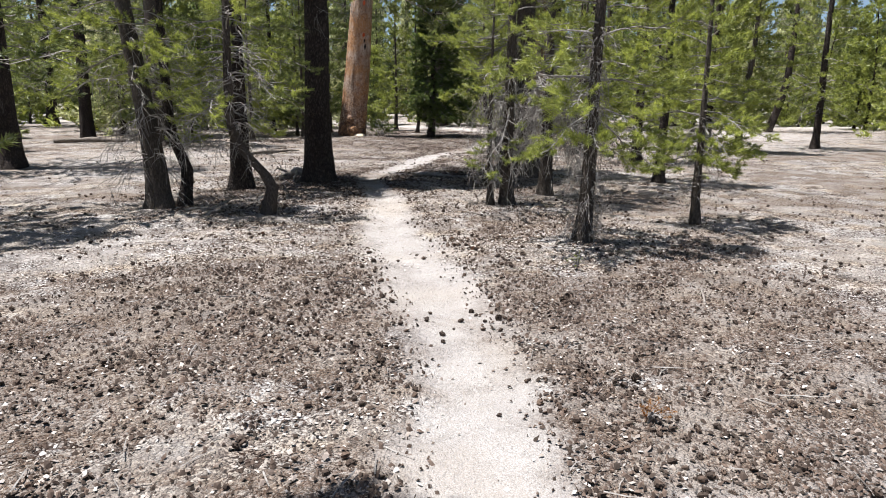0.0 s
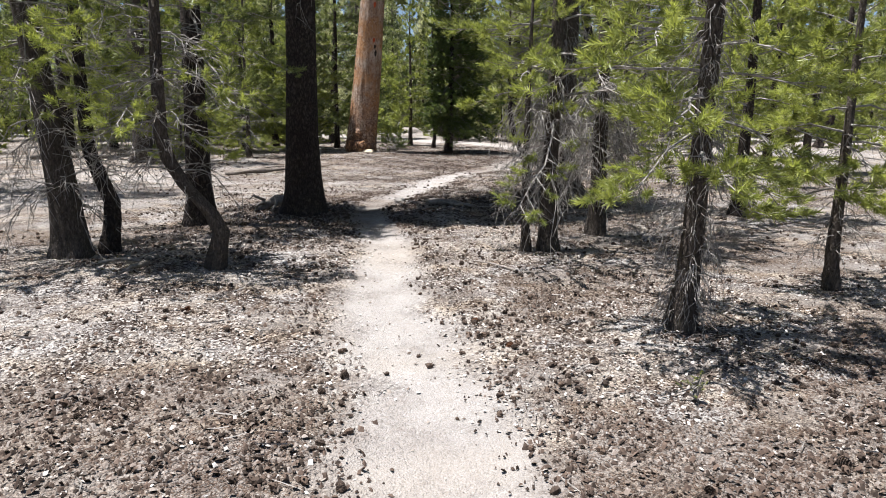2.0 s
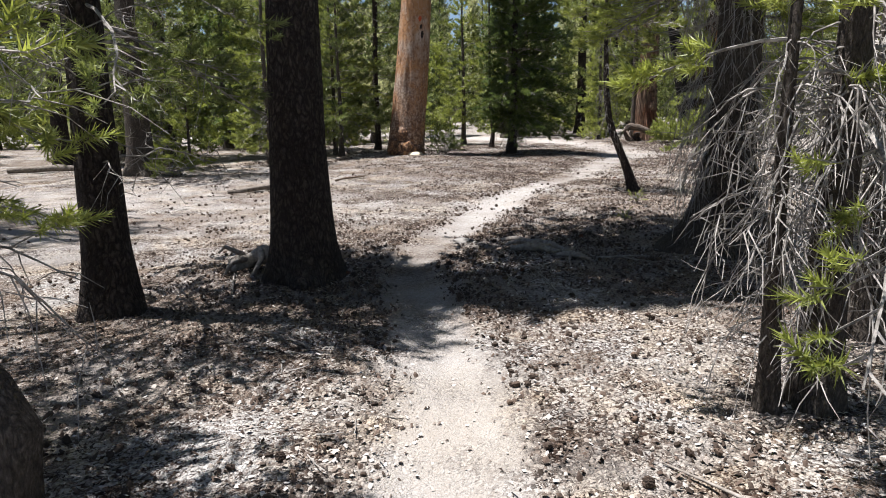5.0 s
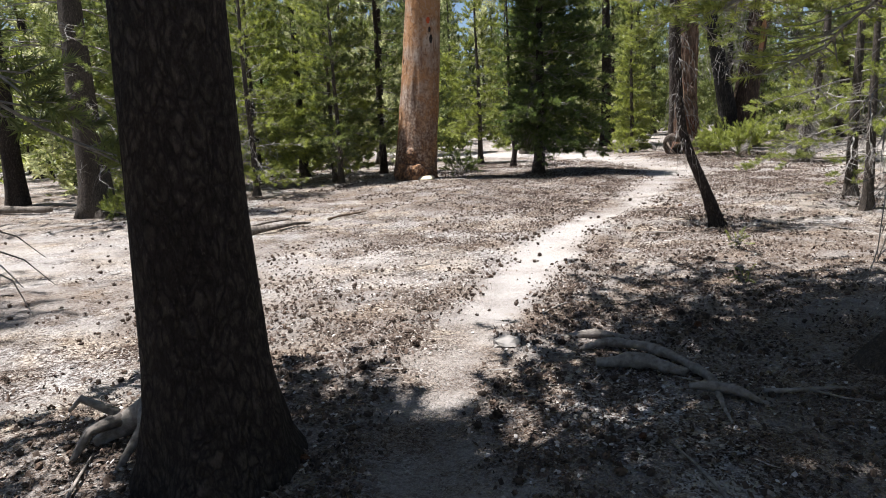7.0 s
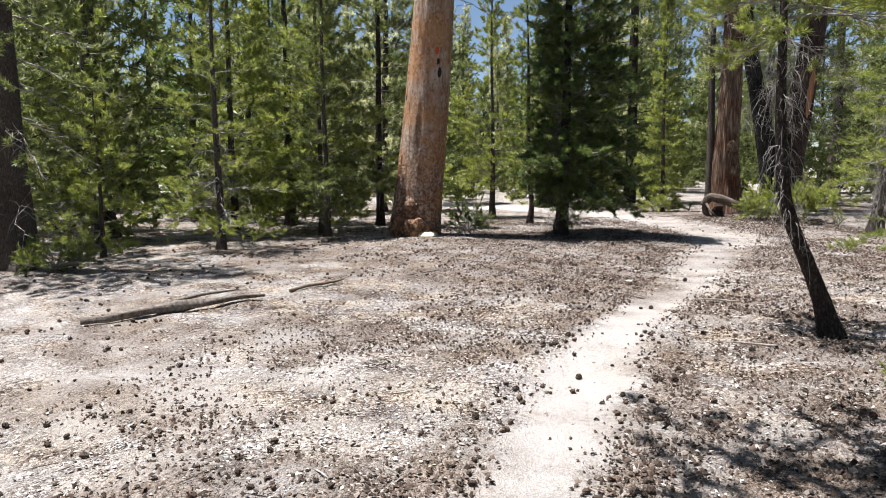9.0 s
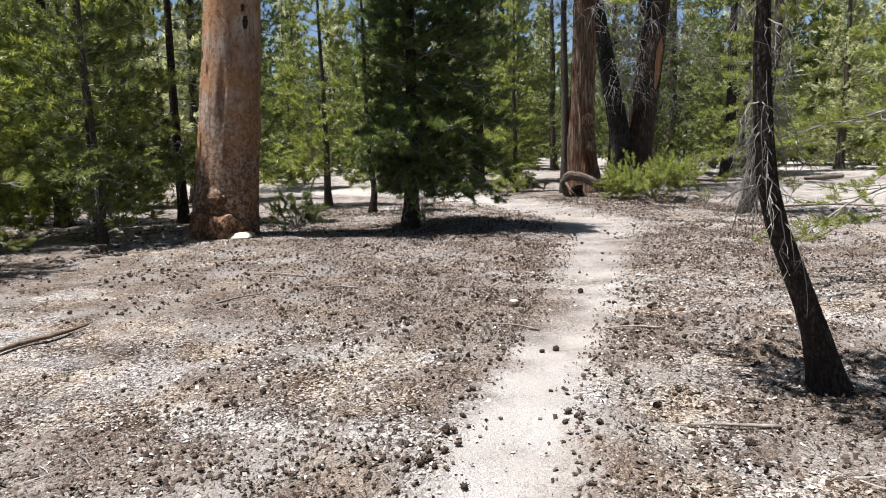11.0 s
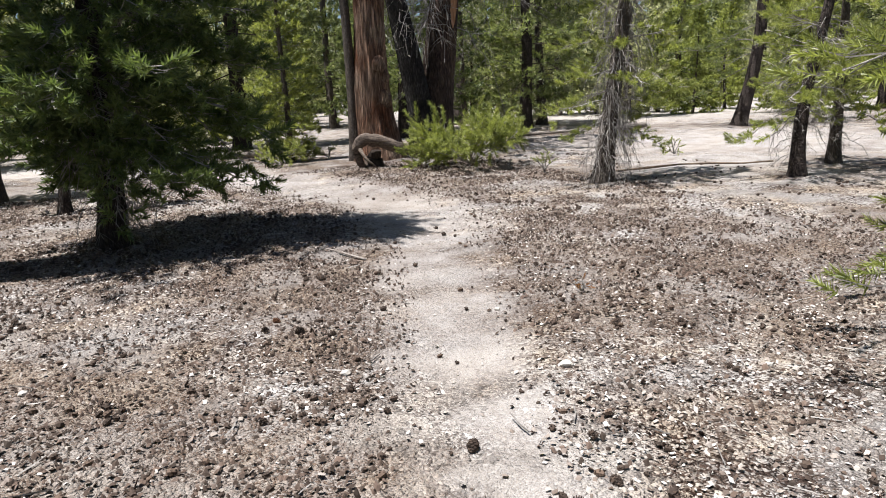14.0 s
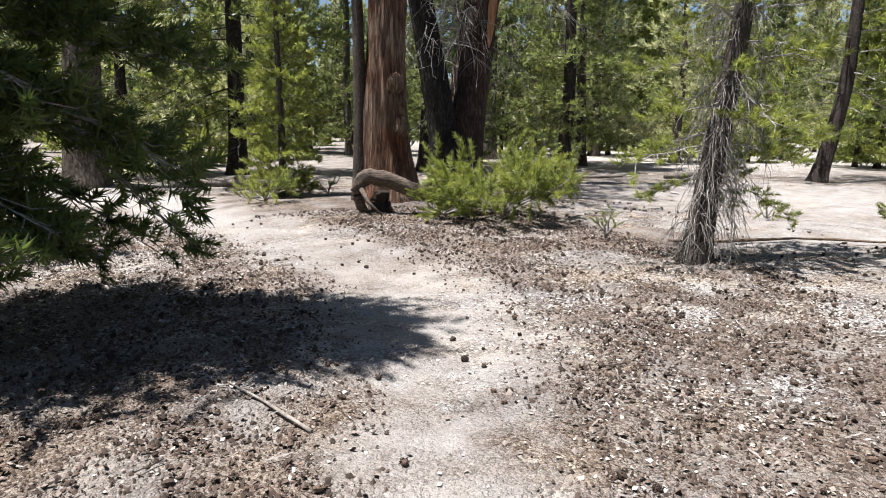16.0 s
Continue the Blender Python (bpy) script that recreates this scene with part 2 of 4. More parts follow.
    h = m.math("ADD", h, m.math("MULTIPLY", m.noise(18.0, 5.0, 0.65), 0.8))
    return m.done(col, 0.95, h, 1.0, 0.04, 0.1)


def chip_material(name, stops):
    m = Nodes(name)
    rnd = m.add("NewGeometry").outputs["Random Per Island"]
    col = m.ramp(rnd, stops)
    col = m.mix(m.math("MULTIPLY", m.noise(60.0), 0.25), col, (0.2, 0.16, 0.13))
    return m.done(col, 0.9, m.noise(200.0), 0.4, 0.003)


GROUND = ground_material()
CHIP = chip_material("pale_chips", [(0.0, (0.075, 0.055, 0.046)), (0.25, (0.2, 0.16, 0.135)), (0.5, (0.42, 0.375, 0.335)), (1.0, (0.65, 0.615, 0.585))])
CHIP_DARK = chip_material("brown_litter", [(0.0, (0.0188, 0.0128, 0.00975)), (0.5, (0.0638, 0.0428, 0.0338)), (0.85, (0.15, 0.105, 0.0825)), (1.0, (0.375, 0.33, 0.3))])
CONE = chip_material("pine_cone", [(0.0, (0.0225, 0.015, 0.012)), (0.6, (0.0585, 0.0398, 0.0307)), (1.0, (0.128, 0.0863, 0.0638))])
CONE_RED = chip_material("fresh_cone", [(0.0, (0.09, 0.0338, 0.015)), (1.0, (0.203, 0.09, 0.045))])
ROCK_GREY = chip_material("grey_granite", [(0.0, (0.18, 0.165, 0.154)), (1.0, (0.27, 0.255, 0.24))])
ROCK = chip_material("granite", [(0.0, (0.375, 0.352, 0.315)), (1.0, (0.45, 0.427, 0.39))])


# ---- geometry helpers ----
def smooth(a, b, v):
    u = np.clip((v - a) / (b - a), 0, 1)
    return u * u * (3 - 2 * u)


BUMPS = [(-2.45, 12.75, 0.09, 1.1), (-1.8, 18.0, -0.07, 3.5), (-3.2, 28.0, 0.10, 3.6), (4.4, 33.0, 0.12, 2.6), (-4.5, 10.0, 0.03, 2.0),
         (1.6, 14.1, 0.10, 0.9), (8.8, 27.0, 0.06, 2.0), (-0.4, 14.0, 0.03, 0.8)]
TRAIL = np.array([(0.1, -6, 0.4), (0.15, 0, 0.4), (0.2, 3.5, 0.34), (0.14, 4.2, 0.37), (-0.06, 5.5, 0.42), (-0.25, 6.3, 0.44), (-0.48, 7.6, 0.41), (-0.7, 8.8, 0.33),
                  (-0.83, 10.4, 0.28), (-1.1, 11.6, 0.28), (-1.5, 13.2, 0.32), (-1.4, 15.0, 0.3), (-1.1, 16.6, 0.33), (-0.65, 18.5, 0.36), (-0.28, 19.7, 0.3),
                  (0.36, 21.1, 0.31), (1.2, 23.1, 0.4), (1.95, 24.9, 0.56), (2.5, 26.5, 0.7), (2.95, 28.6, 0.78), (2.65, 30.8, 0.8), (1.9, 32.6, 0.75),
                  (1.2, 35.3, 0.85), (-0.6, 37.8, 0.9), (-4, 41, 1.0), (-9, 46, 1.0)])


def trail_gap(x, y):
    """How far a place lies from the trail's middle, in half widths."""
    x, y = np.asarray(x, float), np.asarray(y, float)
    best = np.full(x.shape, 99.0)
    for (ax, ay, aw), (bx, by, bw) in zip(TRAIL[:-1], TRAIL[1:]):
        dx, dy = bx - ax, by - ay
        u = np.clip(((x - ax) * dx + (y - ay) * dy) / (dx * dx + dy * dy), 0, 1)
        d = np.hypot(x - ax - u * dx, y - ay - u * dy) / (aw + u * (bw - aw))
        best = np.minimum(best, d)
    return best


def ground_z(x, y):
    x, y = np.asarray(x, float), np.asarray(y, float)
    h = 0.0 * x
    for bx, by, bh, br in BUMPS:
        h = h + bh * np.exp(-((x - bx) ** 2 + (y - by) ** 2) / (2 * br * br))
    h = h + 0.018 * np.sin(1.3 * x + 0.7 * y) + 0.014 * np.sin(2.9 * y - 1.7 * x + 1.0) + 0.008 * np.sin(5.1 * x + 4.3 * y)
    far = np.hypot(x - 1, y - 15)
    h = h + 0.5 * smooth(45, 140, far) * np.sin(x * 0.03) + 6.0 * smooth(90, 400, far)
    return h - 0.035 * np.exp(-trail_gap(x, y) ** 2 * 1.2)


def mesh_of(name, verts, tris, mat=None, flat=True):
    """A triangle mesh from arrays of corners and corner numbers."""
    verts, tris = np.asarray(verts, np.float32).reshape(-1, 3), np.asarray(tris, np.int32).reshape(-1, 3)
    me = bpy.data.meshes.new(name)
    me.vertices.add(len(verts))
    me.vertices.foreach_set("co", verts.ravel())
    me.loops.add(tris.size)
    me.loops.foreach_set("vertex_index", tris.ravel())
    me.polygons.add(len(tris))
    me.polygons.foreach_set("loop_start", np.arange(0, tris.size, 3, dtype=np.int32))
    me.polygons.foreach_set("use_smooth", np.full(len(tris), not flat))
    if mat:
        me.materials.append(mat)
    me.update(calc_edges=True)
    me.validate()
    return me


class Soup:
    """Collects pieces of geometry for one mesh."""

    def __init__(self):
        self.v, self.f, self.n = [], [], 0

    def add(self, v, f):
        self.v.append(np.asarray(v, float))
        self.f.append(np.asarray(f, int) + self.n)
        self.n += len(v)

    def mesh(self, name, mat, flat=True):
        return mesh_of(name, np.concatenate(self.v), np.concatenate(self.f), mat, flat)


def tube(points, radii, sides=6, rough=0.0, rng=None, cap=True):
    """A tapered tube along a line, as corners and triangles."""
    p = np.asarray(points, float)
    r = np.broadcast_to(np.asarray(radii, float), (len(p),))
    d = np.gradient(p, axis=0)
    d /= np.linalg.norm(d, axis=1, keepdims=True) + 1e-9
    ref = np.array([0, 0, 1.0]) if abs(d[:, 2]).mean() < 0.8 else np.array([1.0, 0, 0])
    a = np.cross(d, ref)
    a /= np.linalg.norm(a, axis=1, keepdims=True) + 1e-9
    b = np.cross(d, a)
    ang = np.arange(sides) * 2 * math.pi / sides
    rr = r[:, None] * np.ones((1, sides))
    if rough and rng is not None:
        rr = rr * (1 + rough * rng.standard_normal(rr.shape))
    v = p[:, None, :] + rr[:, :, None] * (np.cos(ang)[None, :, None] * a[:, None, :] + np.sin(ang)[None, :, None] * b[:, None, :])
    v = v.reshape(-1, 3)
    i, j = np.meshgrid(np.arange(len(p) - 1), np.arange(sides), indexing="ij")
    q0, q1 = i * sides + j, i * sides + (j + 1) % sides
    f = np.concatenate([np.stack([q0, q1, q1 + sides], -1).reshape(-1, 3), np.stack([q0, q1 + sides, q0 + sides], -1).reshape(-1, 3)])
    if cap:
        n = len(v)
        v = np.concatenate([v, p[:1], p[-1:]])
        k = np.arange(sides)
        last = (len(p) - 1) * sides
        f = np.concatenate([f, np.stack([np.full(sides, n), (k + 1) % sides, k], -1), np.stack([np.full(sides, n + 1), last + k, last + (k + 1) % sides], -1)])
    return v, f


def part(name, me, parent, label=""):
    ob = new(name, me)
    ob.parent = parent
    return tagged(ob, label=label)


def thing(name, x, y, label, category, group="", z=None, kind=""):
    ob = new(name)
    ob.empty_display_size = 0.2
    ob.location = (x, y, float(ground_z(x, y)) if z is None else z)
    return tagged(ob, label, category, group, kind)


# ---- ground ----
def stretch_axis(lo, hi, step, far):
    mid = np.arange(lo, hi + step / 2, step)
    out, s = [], step
    d = 0.0
    while d < far:
        s *= 1.22
        d += s
        out.append(d)
    out = np.array(out)
    return np.concatenate([(lo - out)[::-1], mid, hi + out])


def build_ground():
    xs, ys = stretch_axis(-11, 13, 0.14, 700), stretch_axis(-1, 40, 0.14, 700)
    gx, gy = np.meshgrid(xs, ys)
    z = ground_z(gx, gy)
    near = (np.abs(gx) < 14) & (gy > -3) & (gy < 42)
    rng = np.random.default_rng(3)
    rough = smooth(0.7, 1.6, trail_gap(gx, gy))
    z = z + near * rng.normal(0, 0.007, z.shape) * (0.25 + 0.75 * rough)
    v = np.stack([gx, gy, z], -1).reshape(-1, 3)
    nx, ny = len(xs), len(ys)
    i, j = np.meshgrid(np.arange(ny - 1), np.arange(nx - 1), indexing="ij")
    q = (i * nx + j).ravel()
    f = np.concatenate([np.stack([q, q + 1, q + nx + 1], -1), np.stack([q, q + nx + 1, q + nx], -1)])
    me = mesh_of("ground", v, f, GROUND, flat=False)
    gap = trail_gap(gx, gy)
    bare = 0.94 - 0.82 * smooth(0.5, 1.9, gap)
    # open sand further off and in a few clearings
    for bx, by, br, amt in ((-4.2, 7.2, 1.5, 0.5), (-3.5, 17.2, 2.2, 0.55), (3.9, 7.2, 1.3, 0.45), (-8.0, 18.0, 3.0, 0.6), (9, 29.5, 2.5, 0.7), (13, 32, 4.5, 0.8),
                            (12, 24, 4, 0.5), (-2.0, 34, 2.0, 0.6), (0.4, 21.6, 0.8, 0.3), (5.5, 24.5, 2.5, 0.35), (-7, 14.5, 2.5, 0.55)):
        bare = np.maximum(bare, amt * np.exp(-((gx - bx) ** 2 + (gy - by) ** 2) / (2 * br * br)))
    bare = np.maximum(bare, 0.5 * smooth(34, 44, gy) + 0.35 * smooth(11, 18, np.abs(gx - 1)))
    for bx, by, br in DUFF:
        bare = bare * (1 - 0.75 * np.exp(-((gx - bx) ** 2 + (gy - by) ** 2) / (2 * br * br)))
    dk = me.attributes.new("duff", "FLOAT", "POINT")
    dk.data.foreach_set("value", duff_at(gx, gy).astype(np.float32).ravel())
    at = me.attributes.new("bare", "FLOAT", "POINT")
    at.data.foreach_set("value", np.clip(bare, 0, 1).astype(np.float32).ravel())
    tagged(new("ground", me), "pale granite sand trail through brown needle and bark litter", "ground", kind="structure")


# ---- trees ----
def tuft_shape(kind, rng):
    """One brush of needles round a twig tip that points along x."""
    n, length, width, axis = {0: (46, 0.05, 0.0065, 0.09), 1: (28, 0.062, 0.0135, 0.1), 2: (14, 0.13, 0.045, 0.2), 3: (8, 0.25, 0.12, 0.3)}[kind]
    v, f = [], []
    for k in range(n):
        s = k / n
        root = np.array([axis * (s - 0.5), 0, 0])
        phi, lean = k * 2.4 + rng.uniform(-0.3, 0.3), 1.35 - 0.95 * s + rng.uniform(-0.25, 0.25)
        d = np.array([math.cos(lean), math.sin(lean) * math.cos(phi), math.sin(lean) * math.sin(phi)])
        side = np.cross(d, rng.standard_normal(3))
        side /= np.linalg.norm(side)
        tip = root + d * length * rng.uniform(0.75, 1.15)
        v += [root - side * width * 0.5, root + side * width * 0.5, tip]
        f.append((3 * k, 3 * k + 1, 3 * k + 2))
    return np.array(v), np.array(f)


def scatter_tufts(places, dirs, sizes, kind, rng, name, mat):
    """All needle brushes of one crown in one mesh."""
    places, dirs, sizes = np.array(places), np.array(dirs), np.array(sizes)
    dirs = dirs / (np.linalg.norm(dirs, axis=1, keepdims=True) + 1e-9)
    ref = rng.standard_normal(dirs.shape)
    b = np.cross(dirs, ref)
    b /= np.linalg.norm(b, axis=1, keepdims=True) + 1e-9
    c = np.cross(dirs, b)
    rot = np.stack([dirs, b, c], -1)
    V, F, base = [], [], 0
    shapes = [tuft_shape(kind, rng) for _ in range(5)]
    pick = rng.integers(0, 5, len(places))
    for k, (sv, sf) in enumerate(shapes):
        m = pick == k
        if not m.any():
            continue
        w = np.einsum("nij,vj->nvi", rot[m], sv) * sizes[m][:, None, None] + places[m][:, None, :]
        cnt = m.sum()
        f = sf[None] + (np.arange(cnt) * len(sv))[:, None, None] + base
        V.append(w.reshape(-1, 3))
        F.append(f.reshape(-1, 3))
        base += cnt * len(sv)
    return mesh_of(name, np.concatenate(V), np.concatenate(F), mat)


def value_noise(x, y, scale, seed):
    """Smooth random values between 0 and 1 over the plan."""
    g = np.random.default_rng(seed).uniform(0, 1, (64, 64))
    u, v = np.asarray(x) / scale + 1000.3, np.asarray(y) / scale + 1000.7
    i, j = np.floor(u).astype(int), np.floor(v).astype(int)
    a, b = u - i, v - j
    a, b = a * a * (3 - 2 * a), b * b * (3 - 2 * b)
    g00, g10, g01, g11 = g[i % 64, j % 64], g[(i + 1) % 64, j % 64], g[i % 64, (j + 1) % 64], g[(i + 1) % 64, (j + 1) % 64]
    return (g00 * (1 - a) + g10 * a) * (1 - b) + (g01 * (1 - a) + g11 * a) * b


DUFF = ((4.5, 32.9, 1.3), (2.9, 34.8, 0.9), (-2.2, 23.4, 1.9), (-0.3, 27.8, 2.3), (1.0, 8.6, 0.8), (3.2, 10.8, 1.6), (-3.2, 10.8, 1.2), (5.3, 31.3, 1.6), (2.75, 25.7, 0.3), (2.62, 24.3, 0.28), (0.1, 22.1, 0.45),
        (-1.0, 6.4, 0.35), (-1.4, 4.4, 0.6), (1.1, 4.6, 0.5), (3.6, 23.0, 1.0), (2.6, 18.2, 0.9), (0.4, 14.6, 1.3), (-2.6, 13.5, 1.3), (-2.0, 3.3, 0.9), (-1.7, 5.6, 0.6), (-0.9, 22.7, 0.9), (3.2, 24.2, 0.8), (2.4, 5.2, 0.9), (1.6, 17.6, 0.9), (1.2, 16.2, 0.8))


def duff_at(x, y):
    """How brown with needle litter the ground is: 0 pale chips, 1 brown."""
    n = 0.5 * value_noise(x, y, 1.7, 1) + 0.3 * value_noise(x, y, 0.7, 2) + 0.2 * value_noise(x, y, 0.3, 3)
    d = 0.9 * smooth(0.45, 0.66, n)
    for bx, by, br in DUFF:
        d = d + 0.6 * np.exp(-((np.asarray(x) - bx) ** 2 + (np.asarray(y) - by) ** 2) / (2 * br * br))
    g = trail_gap(x, y)
    d = d + 0.5 * np.exp(-((g - 1.75) / 0.45) ** 2) * value_noise(x, y, 0.5, 4)
    return np.clip(d, 0, 1)


build_ground()


def trunk_mesh(spine, r0, height, rng, bark, sides=14, flare=1.45, step=0.25, ridges=0.05, top=0.12, sway=0.0, ribs=0.0):
    """A tapered trunk with flared, buttressed foot and uneven bark."""
    sp = np.array(spine, float)
    zz = np.concatenate([np.array([-0.25, -0.05, 0.04, 0.12, 0.22, 0.36]), np.arange(0.55, height, step), [height]])
    cx, cy = np.interp(zz, sp[:, 2], sp[:, 0]), np.interp(zz, sp[:, 2], sp[:, 1])
    cx = cx + sway * np.sin(zz * 1.1 + rng.uniform(0, 6)) * np.minimum(zz, 1)
    r = r0 * (1 - (1 - top) * np.clip(zz / height, 0, 1) ** 0.9) * (1 + (flare - 1) * np.exp(-np.clip(zz, 0, 9) / (0.9 * r0 + 0.12)))
    ang = np.arange(sides) * 2 * math.pi / sides
    ph = rng.uniform(0, 6.28, 4)
    butt = (0.05 if r0 > 0.4 else 0.16) * np.exp(-np.clip(zz, 0, 9) / 0.35)[:, None] * (np.sin(3 * ang + ph[0]) + 0.6 * np.sin(5 * ang + ph[1]))[None, :]
    wav = 0.035 * np.sin(2 * ang[None, :] + ph[2] + 0.6 * zz[:, None]) + ridges * rng.standard_normal((len(zz), sides)) * 0.55
    if ribs:
        turn = ang[None, :] + 0.22 * zz[:, None] + 0.25 * np.sin(zz * 0.9 + ph[3])[:, None]
        wav = wav + ribs * (np.abs(np.sin(3.5 * turn + ph[0])) + 0.6 * np.sin(8 * turn + ph[1] + 0.5 * np.sin(2.1 * zz)[:, None]) + 0.35 * np.sin(13 * turn + ph[2]) - 0.6)
    rr = r[:, None] * (1 + butt + wav)
    v = np.stack([cx[:, None] + rr * np.cos(ang), cy[:, None] + rr * np.sin(ang), np.broadcast_to(zz[:, None], rr.shape)], -1).reshape(-1, 3)
    n = len(zz)
    i, j = np.meshgrid(np.arange(n - 1), np.arange(sides), indexing="ij")
    q0, q1 = i * sides + j, i * sides + (j + 1) % sides
    f = np.concatenate([np.stack([q0, q1, q1 + sides], -1).reshape(-1, 3), np.stack([q0, q1 + sides, q0 + sides], -1).reshape(-1, 3)])
    return mesh_of("trunk", v, f, bark, flat=False), (lambda z: np.array([np.interp(z, zz, cx), np.interp(z, zz, cy), z])), (lambda z: float(np.interp(z, zz, r)))


def pine(x, y, label, height=8.0, r0=0.1, spine=((0, 0, 0), (0, 0, 1)), crown=(1.2, 1.1), limbs=26, lod=0, bark=None, needle=None, dead=(0.5, 2.2, 16, 0.7),
         hang=0.6, seed=1, flare=1.45, fill=1.0, sides=None, group="", bias=None, droop=0.35, ridges=0.05, split=True, name="pine_tree", sway=0.02, z=None, gone=(), top=0.12, tuft=None, taper=0.75, ribs=0.0, skirt=0.6, brush=1.0):
    """A pine: trunk, limbs with twigs, needle crown and grey dead twigs low on the trunk."""
    rng = np.random.default_rng(seed)
    bark, needle = bark or BARK_GREY, needle or NEEDLE
    tree = thing(name, x, y, label, "pine tree", group, z)
    tm, at, rad = trunk_mesh(spine, r0, height, rng, bark, sides or (14 if lod == 0 else 9), flare, 0.25 if lod == 0 or ribs else 0.6, ridges, top, sway, ribs)
    part("trunk", tm, tree)
    zb, cr = crown
    places, dirs, sizes = [], [], []
    joined = Soup()
    dense = (1.0, 0.55, 0.3, 0.22)[lod] * fill
    tw_sides = 3
    for k in range(limbs):
        u = (k + rng.uniform(0, 1)) / limbs
        z = zb + (height * 0.985 - zb) * u ** 1.15
        az = k * 2.399 + rng.uniform(-0.5, 0.5)
        d = np.array([math.cos(az), math.sin(az), 0.0])
        if any(lo < math.degrees(az) % 360 < hi and z < top for lo, hi, top in gone):
            continue
        prof = (1 - u) ** taper * (skirt + (1 - skirt) * min(1, u / 0.12))
        L = cr * max(0.16, prof) * rng.uniform(0.72, 1.18)
        if bias is not None:
            L *= max(0.35, 1 + 0.45 * float(d @ np.array([bias[0], bias[1], 0.0])))
        rise = rng.uniform(-0.25, 0.3) + 0.75 * u
        s = np.linspace(0, 1, 6 if lod < 2 else 4)
        p0 = at(z)
        bend = rng.uniform(-0.45, 0.45)
        side = np.array([-d[1], d[0], 0.0])
        pts = p0 + np.outer(s * L, d) + np.outer(bend * L * s * s, side)
        pts[:, 2] += L * (rise * s - droop * (1.3 - u) * 1.6 * s ** 2 + droop * 0.9 * s ** 3)
        lr = min(0.022, 0.007 + 0.007 * L) * (1 - 0.5 * u)
        pts[1:] += rng.normal(0, 0.035 * L, (len(s) - 1, 3)) * s[1:, None] * (1 if lod < 2 else 0)
        mine = Soup() if split and lod == 0 else joined
        mine.add(*tube(pts, lr * (1 - 0.75 * s), 5 if lod == 0 else 3, cap=False))
        tang = np.gradient(pts, axis=0)
        ntw = max(3, int(L * (9.5, 9.0, 8, 8)[lod] * dense * (1.0 if u < 0.45 else 0.7) + 2))
        for w in range(ntw):
            sv = (0.28 if lod == 0 else 0.12) + (0.72 if lod == 0 else 0.88) * (w + rng.uniform(0, 1)) / ntw
            q = np.array([np.interp(sv, s, pts[:, a]) for a in range(3)])
            t = np.array([np.interp(sv, s, tang[:, a]) for a in range(3)])
            t /= np.linalg.norm(t) + 1e-9
            sd = side * (1 if w % 2 else -1)
            td = t * 0.75 + sd * rng.uniform(0.4, 1.0) + np.array([0, 0, rng.uniform(-0.15, 0.4)])
            td /= np.linalg.norm(td)
            tl = L * rng.uniform(0.16, 0.34) * (1.25 - 0.6 * sv) + 0.05
            if lod <= 1:
                mid = q + td * tl * 0.55 + np.array([0, 0, -0.02])
                mine.add(*tube([q, mid, q + td * tl + np.array([0, 0, 0.03])], [lr * 0.38, lr * 0.28, lr * 0.14], tw_sides, cap=False))
            if lod == 0 and sv < 0.4 and rng.uniform() < 0.45:
                continue
            nt = 2
            for g in range(nt):
                e = 1.0 - 0.28 * g
                places.append(q + td * tl * e + rng.normal(0, (0.012, 0.025, 0.09, 0.16)[lod], 3))
                dirs.append(td + np.array([0, 0, 0.45]) + rng.normal(0, 0.25, 3))
                sizes.append(brush * rng.uniform(0.9, 1.5) * (1.1, 1.45, 1.0, 1.0)[lod if tuft is None else tuft])
        if mine is not joined:
            part("limb", mine.mesh("limb", TWIG), tree)
    if joined.n:
        part("branchwork", joined.mesh("branchwork", TWIG if lod < 2 else BARK_FAR), tree)["kind"] = "stuff"
    if places:
        part("crown", scatter_tufts(places, dirs, sizes, lod if tuft is None else tuft, rng, "crown", needle), tree, "many small brushes of green needles")["kind"] = "stuff"
    z0, z1, nd, dl = dead
    if nd and lod < 3:
        dry = Soup()
        for k in range(nd):
            z = rng.uniform(z0, z1)
            az = rng.uniform(0, 6.283)
            d = np.array([math.cos(az), math.sin(az), 0])
            L = dl * rng.uniform(0.4, 1.2)
            s = np.linspace(0, 1, 7)
            curl = hang * rng.uniform(0.3, 1.3)
            pts = at(z) + np.outer(L * (s - 0.28 * min(curl, 1.2) * s ** 2), d)
            pts[:, 2] += L * (rng.uniform(0.0, 0.6) * s - curl * s ** 2)
            pts += rng.normal(0, 0.05 * L, pts.shape) * s[:, None]
            pts[:, 2] = np.maximum(pts[:, 2], 0.03)
            r = 0.0035 + 0.0055 * L
            dry.add(*tube(pts, r * (1 - 0.7 * s), 4 if lod == 0 else 3, cap=False))
            for w in range(int((2 + L * 9) * (1, 0.5, 0.25)[min(lod, 2)])):
                sv = rng.uniform(0.25, 1)
                q = np.array([np.interp(sv, s, pts[:, a]) for a in range(3)])
                td = d * 0.35 + rng.normal(0, 0.6, 3) + np.array([0, 0, -0.75 * hang])
                td /= np.linalg.norm(td)
                tl = L * rng.uniform(0.15, 0.5)
                e2 = q + td * tl + np.array([0, 0, -0.12 * tl])
                e2[2] = max(e2[2], 0.02)
                dry.add(*tube([q, q + td * tl * 0.5 + rng.normal(0, 0.03 * tl + 0.005, 3), e2], [r * 0.5, r * 0.38, r * 0.2], 3, cap=False))
        part("dead_brush", dry.mesh("dead_brush", TWIG), tree, "bare grey dead twigs hanging from the trunk")["kind"] = "stuff"
    return tree


